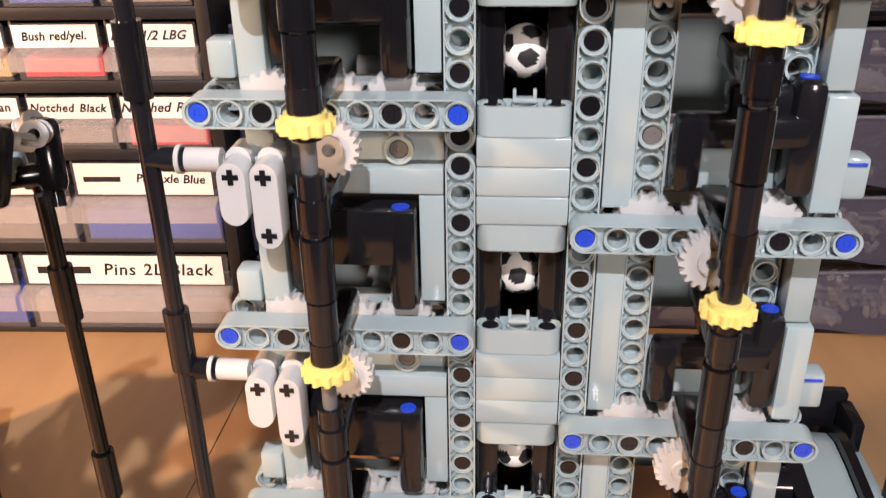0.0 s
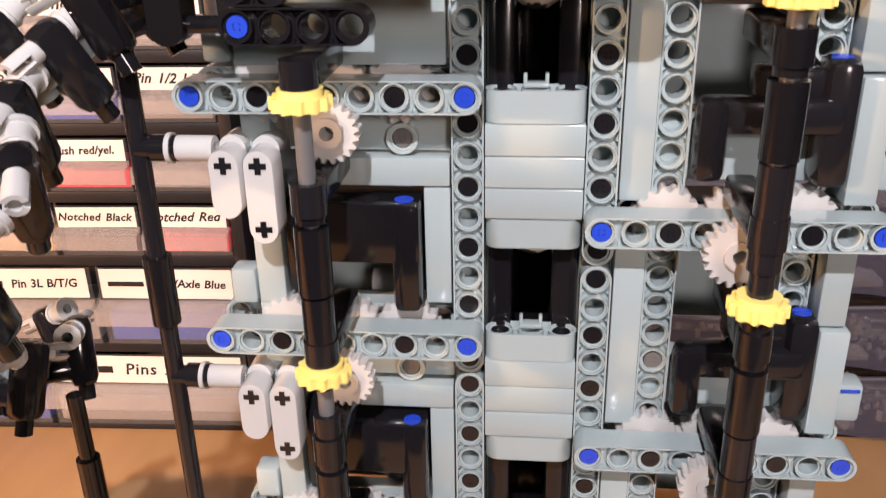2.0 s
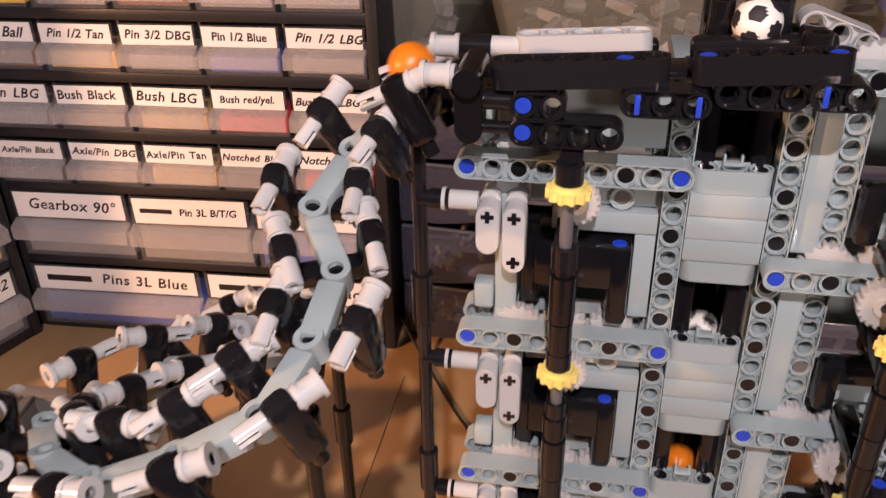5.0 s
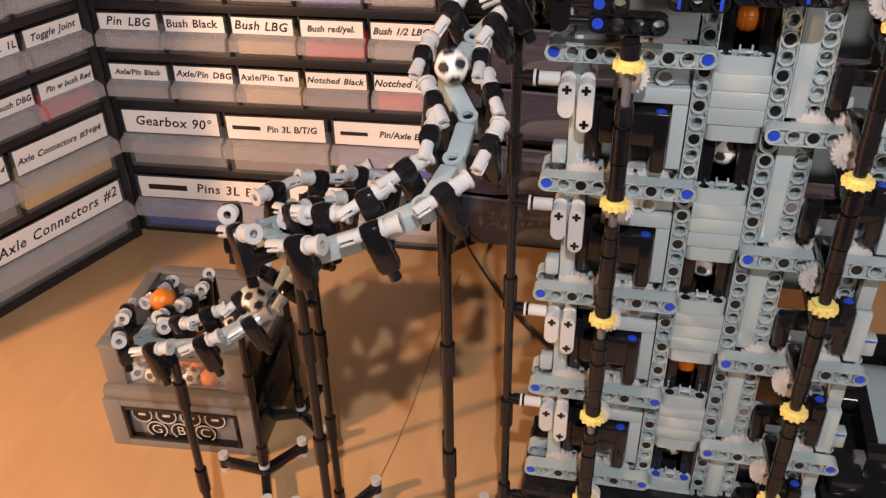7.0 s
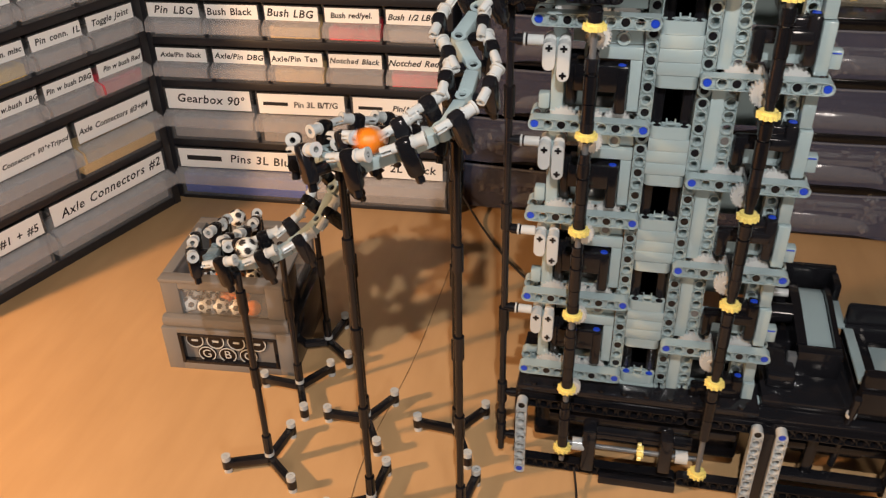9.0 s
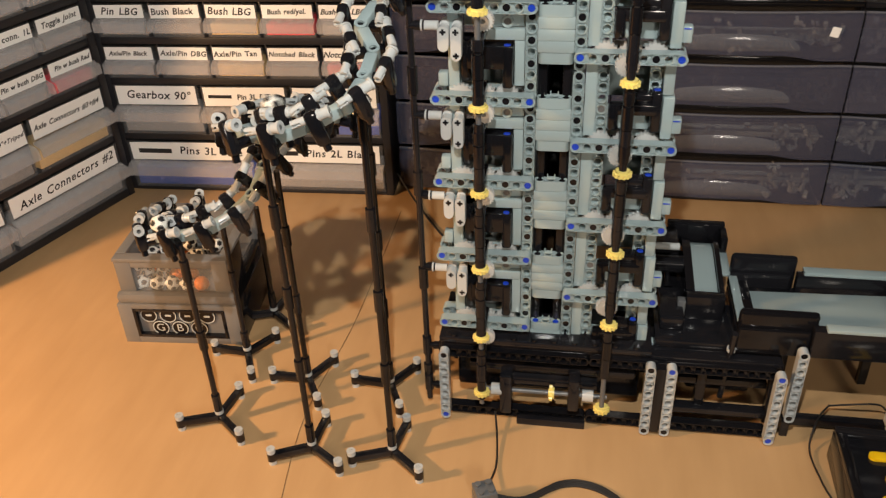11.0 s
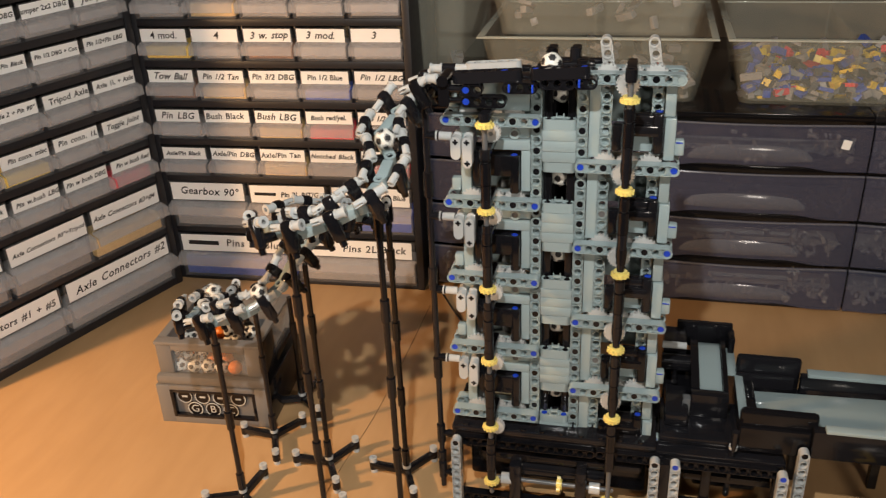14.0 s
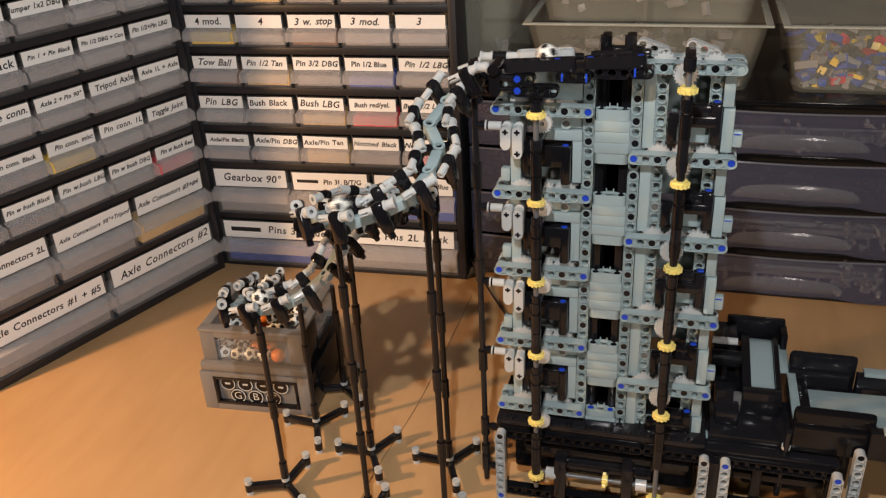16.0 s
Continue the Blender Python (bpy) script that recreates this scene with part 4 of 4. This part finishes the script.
fblk(13.2, 22.2, -0.4, 0.8, 2.3, 3.0, BLACK, "feeder_beam")

# ---------- ball track on tripods ----------
TRACK = thing("ball_track", "winding ball track of pale pins on black tripod poles", "ball track")
TRACK_PTS = [(-10.8, 0.4, 47.6), (-12.8, 0.6, 46.6), (-14.4, -0.8, 45.3), (-14.9, -3.5, 43.95), (-13.6, -6.2, 42.7), (-13.8, -9.0, 41.65), (-15.8, -11.4, 40.3), (-19.0, -12.4, 39.1),
             (-22.3, -11.6, 38.5), (-23.9, -8.8, 37.4), (-22.4, -4.8, 36.5), (-20.0, -1.6, 35.5), (-18.4, 0.8, 34.5), (-18.9, 3.8, 33.4), (-21.6, 5.4, 32.2), (-24.6, 4.0, 31.0),
             (-26.2, 1.0, 29.4), (-27.3, -1.2, 27.5), (-28.7, -2.6, 25.9), (-31.1, -4.0, 25.0), (-33.9, -4.5, 24.2), (-36.5, -3.6, 23.6), (-37.8, -0.8, 22.9), (-37.4, 2.4, 22.0), (-38.2, 6.0, 20.8), (-40.0, 9.0, 19.0)]
CURVE = spline(TRACK_PTS, 600)


def curve_at(s):
    i = min(max(s, 0.0), 1.0) * 598
    k = int(i)
    return CURVE[k].lerp(CURVE[k + 1], i - k)


def add_railpin(bm):
    """A flanged bush at one end and a slotted pin at the other."""
    add_tube(bm, 0.40, 0.2, 0.45, 1.4, None, 16)
    add_tube(bm, 0.50, 0.2, 1.25, 1.42, None, 16)
    add_tube(bm, 0.46, 0.2, 0.56, 0.68, None, 16)
    add_tube(bm, 0.32, 0.18, -0.85, -0.45, None, 16)
    for half in (0, 1):
        loops = []
        for z in (-0.85, -1.55):
            arc = [math.pi * (half + 0.12 + 0.76 * k / 6) for k in range(7)]
            loops.append([bm.verts.new((r * math.cos(a), r * math.sin(a), z)) for r, seq in ((0.33, arc), (0.18, arc[::-1])) for a in seq])
        a, b = loops
        for k in range(14):
            bm.faces.new((a[k], a[(k + 1) % 14], b[(k + 1) % 14], b[k]))
        bm.faces.new(b)


PINRND = random.Random(5)


def rail_station(p, d, flip):
    """A black cross bracket under the track, with a pale rail pin at each side."""
    d = d.normalized()
    side = Vector((d.y, -d.x, 0)).normalized()
    up = side.cross(d).normalized()
    rot = Matrix((side, d, up)).transposed().to_4x4()
    m = Matrix.Translation(p * U) @ rot
    br = put("cross_bar", cached("crossbar", lambda bm: add_box(bm, (-1.9, -0.42, -1.95), (1.9, 0.42, -1.1), 0.3), "cross_bar", BLACK), TRACK, m)
    for sx in (-1.51, 1.51):
        put("bracket", cached("railbracket", lambda bm: add_box(bm, (-0.49, -0.56, -2.3), (0.49, 0.56, 0.48), 0.34), "bracket", BLACK), br, at(sx, 0, 0))
        put("peg", cached("railpeg", lambda bm: add_cyl(bm, 0.3, -2.8, -2.2, None, 12), "peg", BLACK), br, at(sx, 0, 0))
    for sx in (-1.5, 1.5):
        put("rail_pin", cached("railpin", add_railpin, "rail_pin", WHITE), br, at(sx, 0, 0, 90 + PINRND.uniform(-8, 8), 0, PINRND.uniform(-9, 9)))


step = 2.85
acc = step - 1.6
flip, prevpt = 1, None
for a, b in zip(CURVE, CURVE[1:]):
    acc += (b - a).length
    if acc >= step:
        acc = 0.0
        rail_station(b, b - a, flip)
        flip = -flip
        if prevpt is not None:
            d = b - prevpt
            mid = (b + prevpt) / 2 - Vector((0, 0, 1.25))
            q = d.to_track_quat("X", "Z").to_matrix().to_4x4()
            link = put("track_link", cached("tracklink", lambda bm: (add_box(bm, (-0.95, -0.49, -0.5), (1.3, 0.49, 0.42), 0.12), add_tube(bm, 0.52, 0.28, -0.5, 0.5, Matrix.Translation((-1.4, 0, 0)), 18)), "track_link", GREY), TRACK, Matrix.Translation(mid * U) @ q @ pose(0, 0, 0, 0, 0, 9 * flip))
            # black plug in the link's tube stands for the shade inside the joint hole
            put("joint_pin", cyl(0.27, 0.7, BLACK, "joint_pin", 14), link, at(-1.4, 0, -0.05))
        prevpt = b.copy()

TRIPODS = [(-33.6, -5.2, 22.6, 200), (-22.6, -8.3, 35.6, 205), (-14.4, -7.9, 40.2, 200), (-34.2, 5.2, 19.0, 175), (-25.9, 1.7, 27.0, 180), (-16.6, 1.8, 32.0, 175), (-33.5, 12.9, 16.0, 200)]
for x, y, h, turn in TRIPODS:
    leg = cached("tripodleg", lambda bm: (add_box(bm, (0, -0.42, -0.42), (4.1, 0.42, 0.42), 0.25), add_cyl(bm, 0.46, -0.5, 0.5, Matrix.Translation((4.1, 0, 0)), 16), add_cyl(bm, 0.46, -0.5, 0.5, None, 16)), "leg", BLACK)
    foot = cached("foot", lambda bm: (add_tube(bm, 0.45, 0.2, 0.5, 1.0, None, 16), add_cyl(bm, 0.42, -1.0, -0.5, None, 16), add_box(bm, (-0.25, -0.07, 0.7), (0.25, 0.07, 0.98), 0), add_box(bm, (-0.07, -0.25, 0.7), (0.07, 0.25, 0.985), 0)), "foot_bush", WHITE)
    for k in range(3):
        lg = put("leg", leg, TRACK, at(x, y, 1.0, 0, 0, turn + 120 * k))
        put("foot_bush", foot, lg, at(4.1, 0, 0))
    put("pole_collar", cyl(0.48, 0.4, WHITE, "pole_collar"), TRACK, at(x, y, 1.7))
    put("pole", cyl(0.30, round(h - 1, 2), BLACK, "pole"), TRACK, at(x, y, 1 + (h - 1) / 2))
    z = 2.9
    while z < h:
        put("pole_joint", cyl(0.44, 2.2, BLACK, "pole_joint"), TRACK, at(x, y, z))
        z += 8.4

# ---------- catch bin ----------
BIN = thing("ball_bin", "dark grey brick bin with a window, half full of small balls", "bin", at(-49.3, 7.4, 0, 0, 0, 4.0))
bw, bd = 12.9, 12.4


def bblk(*a, **k):
    return blk(*a, **k, parent=BIN)


BGREY = plastic("bin_grey_plastic", (0.17, 0.165, 0.16), 0.35, 0.08)
bblk(-0.8, 0.9, -0.8, 0.2, 0, 5.6, BGREY, "bin_brick", 0.05)
bblk(bw - 0.9, bw + 0.8, -0.8, 0.2, 0, 5.6, BGREY, "bin_brick", 0.05)
bblk(0.9, bw - 0.9, -0.8, 0.2, 0, 0.9, BGREY, "bin_brick", 0.05)
bblk(0.9, bw - 0.9, -0.8, 0.2, 5.0, 5.6, BGREY, "bin_brick", 0.05)
bblk(0.9, bw - 0.9, -0.2, 0.1, 0.9, 5.0, BGREY, "bin_panel", 0)
# right side is a dark panel, made black to hold its shade as well
for x, side_mat in ((-0.8, BGREY), (bw - 0.1, BLACK)):
    bblk(x, x + 0.9, 0.2, bd, 0, 5.6, side_mat, "bin_side", 0.05)
put("bin_slope", cached("binslope", lambda bm: add_box(bm, (-0.7, -0.75, 5.6), (bw + 0.7, 0.6, 7.0), 0.5), "bin_slope", BGREY), BIN, at(0, 0, 0))
bblk(-0.2, 1.7, 0, 0.9, 7.0, 11.2, BGREY, "bin_brick", 0.05)
bblk(bw - 1.7, bw + 0.2, 0, 0.9, 7.0, 11.2, BGREY, "bin_brick", 0.05)
bblk(1.7, bw - 1.7, 0, 0.9, 10.3, 11.2, BGREY, "bin_brick", 0.05)
bblk(1.7, bw - 1.7, 0.3, 0.45, 7.0, 10.3, PANE, "bin_window", 0)
bblk(-0.25, bw + 0.25, -0.2, 1.2, 11.2, 11.6, BGREY, "bin_rim", 0.05)
bblk(-0.25, 0.9, 1.2, bd - 1.0, 11.2, 11.6, BGREY, "bin_rim", 0.05)
bblk(bw - 0.9, bw + 0.25, 1.2, bd - 1.0, 11.2, 11.6, BGREY, "bin_rim", 0.05)
bblk(-0.25, bw + 0.25, bd - 1.0, bd + 0.2, 11.2, 11.6, BGREY, "bin_rim", 0.05)
bblk(-0.2, 0.7, 0.9, bd, 7.0, 11.2, BGREY, "bin_side", 0.05)
bblk(bw - 0.7, bw + 0.2, 0.9, bd * 0.42, 5.6, 11.2, BLACK, "bin_side", 0.05)
bblk(bw - 0.3, bw, bd * 0.42, bd - 0.4, 6.0, 11.2, PANE, "bin_window", 0)
bblk(bw - 0.7, bw + 0.3, bd * 0.42, bd, 5.6, 7.0, BLACK, "bin_side", 0.05)
bblk(-0.2, bw + 0.2, bd - 0.8, bd, 5.6, 11.2, BGREY, "bin_back", 0.05)
bblk(0, bw, 0.3, bd - 0.8, 5.8, 6.3, BGREY, "bin_floor", 0.0)
for x0, x1, z0, z1 in ((0.9, 1.3, 0.9, 5.0), (bw - 1.3, bw - 0.9, 0.9, 5.0), (1.3, bw - 1.3, 0.9, 1.25), (1.3, bw - 1.3, 4.65, 5.0)):
    bblk(x0, x1, -0.86, -0.2, z0, z1, BLACK, "sign_frame", 0.04)
for k in range(7):
    x, z = (2.55 + 2.35 * k, 3.8) if k < 4 else (3.7 + 2.35 * (k - 4), 2.0)
    disc = put("sign_disc", cyl(1.08, 0.16, BLACK, "sign_disc", 28), BIN, at(x, -0.3, z, 90))
    put("ring", cached("signring", lambda bm: add_tube(bm, 1.0, 0.88, 0.08, 0.14, None, 28), "ring", WHITE), disc, at(0, 0, 0))
    if k < 4:
        put("letter_bar", box(0.7, 0.24, 0.06, WHITE, 0, "letter_bar"), disc, at(0, 0, 0.1))
    else:
        data = bpy.data.curves.new("lettering", "FONT")
        data.body, data.size, data.align_x, data.align_y = "GBC"[k - 4], 1.5 * U, "CENTER", "CENTER"
        data.materials.append(WHITE)
        put("lettering", data, disc, at(0, 0, 0.12))

# ---------- scoreboard, cables ----------
BOARD = thing("scoreboard", "black brick scoreboard lying flat with a yellow three and grey dash", "scoreboard", at(28.2, -2.3, 0, 0, 0, -1.5))


def sblk(*a, **k):
    return blk(*a, **k, parent=BOARD)


sblk(0, 24, -16, 0, 0, 3.4, BLACK, "board_base", 0.08)
for x0, x1, y0, y1 in ((0, 24, -0.9, 0), (0, 24, -16, -15.1), (0, 0.9, -15.1, -0.9), (23.1, 24, -15.1, -0.9)):
    sblk(x0, x1, y0, y1, 3.4, 4.1, BLACK, "board_rim", 0.1)
sblk(5.0, 21, 0.1, 1.4, 3.0, 3.9, WHITE, "board_ledge", 0.1)


def digit_three(bm):
    for k, y in enumerate((-5.4, -2.7, 0)):
        x0 = 0.9 if y == -2.7 else 0.0
        add_box(bm, (x0, y - 0.5, 0), (1.75, y + 0.5, 0.34 + 0.004 * k), 0.03)
        add_cyl(bm, 0.5, 0, 0.32, Matrix.Translation((x0, y, 0)), 24)
    for y in (-5.2, -0.2):
        add_cyl(bm, 0.7, 0, 0.33, Matrix.Translation((1.85, y, 0)), 28)
    add_box(bm, (1.55, -5.2, 0), (2.55, -0.2, 0.36), 0.04)


put("digit", cached("three", digit_three, "digit", SCOREYELLOW), BOARD, at(3.0, -3.15, 3.4), "bright yellow figure three")
put("dash", cached("dash", lambda bm: (add_box(bm, (0, -0.5, 0), (1.2, 0.5, 0.35), 0.1), add_cyl(bm, 0.5, 0, 0.34, None, 20), add_cyl(bm, 0.5, 0, 0.34, Matrix.Translation((1.2, 0, 0)), 20)), "dash", WHITE), BOARD, at(6.6, -6.2, 3.4))
put("digit", cached("four", lambda bm: (add_box(bm, (0, -3.6, 0), (1, 0.4, 0.35), 0.12), add_box(bm, (0, -3.6, 0), (3.4, -2.6, 0.35), 0.12), add_box(bm, (2.2, -7.2, 0), (3.2, 0.4, 0.35), 0.12)), "digit", SCOREYELLOW), BOARD, at(9.2, -3.0, 3.4))


def cord(name, pts, r, label, n=40):
    bm = bmesh.new()
    sweep(bm, spline(pts, n), r, 8)
    tagged(new(name, finish(bm, name, CABLE)), label, "cable")


cord("power_cable", [(-4.8, -1.0, 0.9), (-4.3, -4, 0.4), (-4.0, -8, 0.2), (-4.6, -11.4, 0.9)], 0.11, "thin black cable from the tower to its plug")
for dy in (-0.22, 0.0, 0.22, 0.44):
    cord("flat_cable", [(-3.6, -12.4 + dy, 0.7), (-1, -12.0 + dy, 0.25), (2.4, -9.6 + dy, 0.2), (5.2, -9.4 + dy, 0.2), (8.0, -11.0 + dy, 0.2), (10.2, -14.4 + dy, 0.2), (13.5, -18.5 + dy, 0.2), (18, -25 + dy, 0.2)], 0.13, "flat black four-core cable lying on the desk")
cord("thin_cable", [(29.4, 3.6, 1.2), (27.6, 0.6, 2.0), (26.6, -2.0, 0.4), (27.0, -6, 0.2), (28.0, -11, 0.2), (27.2, -18, 0.2)], 0.1, "thin black cable looping beside the scoreboard")
cord("thin_cable", [(29.4, 3.6, 1.2), (33.6, 3.0, 2.4), (36.0, 4.2, 0.5), (42.0, 6.0, 0.2), (60.0, 8.0, 0.2)], 0.1, "thin black cable running behind the scoreboard")
cord("thin_cable", [(-24.5, 46, 3.0), (-21.0, 42, 0.4), (-16.0, 34, 0.2), (-11.0, 28, 0.2), (-4, 22, 0.2)], 0.16, "black cable on the desk behind the tower")
PLUG = thing("cable_plug", "dark grey stacked brick cable plug on the desk", "plug", at(-4.6, -12.4, 0, 0, 0, 24))
put("plug_body", cached("plug", lambda bm: (add_box(bm, (-1.0, -1.0, 0), (1.0, 1.0, 1.1), 0.08), add_box(bm, (-1.0, -1.0, 1.15), (0.98, 0.98, 2.0), 0.08)), "plug_body", DGREY), PLUG, at(0, 0, 0))
for x in (-0.5, 0.5):
    for y in (-0.5, 0.5):
        put("stud", cyl(0.3, 0.3, DGREY, "stud", 14), PLUG, at(x, y, 2.1))

# ---------- balls ----------
BALL_R = 0.88


GOLD = (1 + 5 ** 0.5) / 2
PATCHES = [Vector(v).normalized() for a in (-1, 1) for b in (-GOLD, GOLD) for v in ((0, a, b), (a, b, 0), (b, 0, a))]


def ball_mesh(mat, basket):
    """A toy basketball with sunk seams, or a football with twelve dark patches."""
    bm = bmesh.new()
    if basket:
        bmesh.ops.create_uvsphere(bm, u_segments=40, v_segments=26, radius=BALL_R)
        for v in bm.verts:
            p = v.co / BALL_R
            groove = min(abs(p.x), abs(p.y), abs(abs(p.z) - 0.55))
            v.co *= 1 - 0.03 * max(0, 1 - groove / 0.09)
    else:
        bmesh.ops.create_icosphere(bm, subdivisions=4, radius=BALL_R)
        for f in bm.faces:
            f.material_index = int(max(f.calc_center_median().normalized().dot(q) for q in PATCHES) > math.cos(radians(21)))
    me = finish(bm, "ball", mat, 60)
    me.materials.append(INK)
    return me


BALLMESH = {"w": ball_mesh(FOOTBALL, False), "o": ball_mesh(ORANGE, True)}


def ball(kind, m):
    ob = new("ball", BALLMESH[kind])
    ob.matrix_basis = m
    return tagged(ob, "small white and black toy football" if kind == "w" else "small orange toy basketball", "ball", "balls in the machine")


rnd = random.Random(11)
inv = BIN.matrix_basis
for layer, n in ((0, 15), (1, 2)):
    spots = [(1.8 + 1.8 * i + 0.9 * layer, 1.6 + 1.8 * j + 0.9 * layer) for i in range(5 - layer) for j in range(4 - layer)]
    rnd.shuffle(spots)
    for x, y in spots[:n]:
        ball("o" if rnd.random() < 0.35 else "w", inv @ at(x, y, 6.3 + BALL_R + 1.3 * layer, rnd.uniform(0, 360), rnd.uniform(0, 360)))


# ---------- what moves ----------
PERIOD = 0.869     # one step of the lift


def ball_route(s, j):
    """Where a ball is, s seconds after it leaves the shaft's top: along the top track and down the winding track."""
    if s < 0.35:
        return Vector((0.15, 3.2 - 2.7 * s / 0.35, 48.75))
    if s < 0.91:
        f = ((s - 0.35) / 0.56) ** 1.25
        return Vector((0.15 - 10.95 * f, 0.5, 48.75 - 0.8 * f))
    f = (s - 0.91) / 2.29
    if f < 1:
        return curve_at(float(np.interp(s, (0.91, 1.18, 1.374, 1.5, 1.743, 1.9, 2.374, 2.9, 3.2), (0.0, 0.104, 0.176, 0.28, 0.35, 0.66, 0.785, 0.87, 1.0)))) + Vector((0, 0, 0.25))
    end = Vector((-48.5 + (j * 3.7) % 8.5, 10.2 + (j * 2.3) % 7.0, 9.0))
    g = min(1.0, (f - 1) * 5)
    return (CURVE[-1] + Vector((0, 0, 0.3))).lerp(end, g) + Vector((0, 0, 1.5 * g * (1 - g)))


SHAFT_KEYS = ((-PERIOD, 40.9), (-0.66, 44.0), (-0.31, 46.1), (0.0, 48.9))


def shaft_route(s):
    """Height in the shaft before the top is reached (s is negative): eight studs a step, slow behind each window."""
    k = math.ceil(s / PERIOD)
    r = s - k * PERIOD
    for (s0, z0), (s1, z1) in zip(SHAFT_KEYS, SHAFT_KEYS[1:]):
        if s0 <= r <= s1:
            return Vector((0, 3.3, z0 + (z1 - z0) * (r - s0) / (s1 - s0) + 8 * k))
    return Vector((0, 3.3, 48.9 + 8 * k))


def motions():
    rate = 1.25
    for shaft, p, side in SHAFTS:
        walk(shaft, [(0.1 * k, at(*p, 0, 0, side * 360 * rate * 0.1 * k)) for k in range(161)])
    for ob, p, axis, turns in WHEELS:
        walk(ob, [(0.1 * k, at(*p) @ pose(0, 0, 0, 90) @ pose(0, 0, 0, 0, 0, 360 * turns * 0.1 * k)) for k in range(161)])
    for i, (knob, p) in enumerate(KNOBS):
        walk(knob, [(0.1 * k, at(p[0], p[1], p[2] + 2.4 * max(0.0, math.cos(2 * math.pi * (0.1 * k - 0.65 - 0.06 * i) / PERIOD)) ** 2, 0, 20 * i)) for k in range(161)])
    for arm, p in ARMS:
        walk(arm, [(0.1 * k, at(*p, 0, -70 + 70 * max(0.0, math.cos(2 * math.pi * (0.1 * k - 3.5) / PERIOD)), 0)) for k in range(161)])
    for j in range(-7, 25):
        t0 = 3.15 + PERIOD * j          # when this ball leaves the shaft
        kind = "o" if j in (-4, -3, 1, 5, 8) else "w"
        rows = []
        for k in range(161):
            t = 0.1 * k
            p = ball_route(t - t0, j) if t >= t0 else shaft_route(t - t0)
            p = Vector((p.x, p.y, max(p.z, 5.0)))
            rows.append((t, at(p.x, p.y, p.z, 35 * j, -170 * (t - t0), 50 * j)))
        if t0 - PERIOD * 6 > 16 or t0 + 8 < 0:
            continue
        walk(ball(kind, rows[0][1]), rows)


motions()
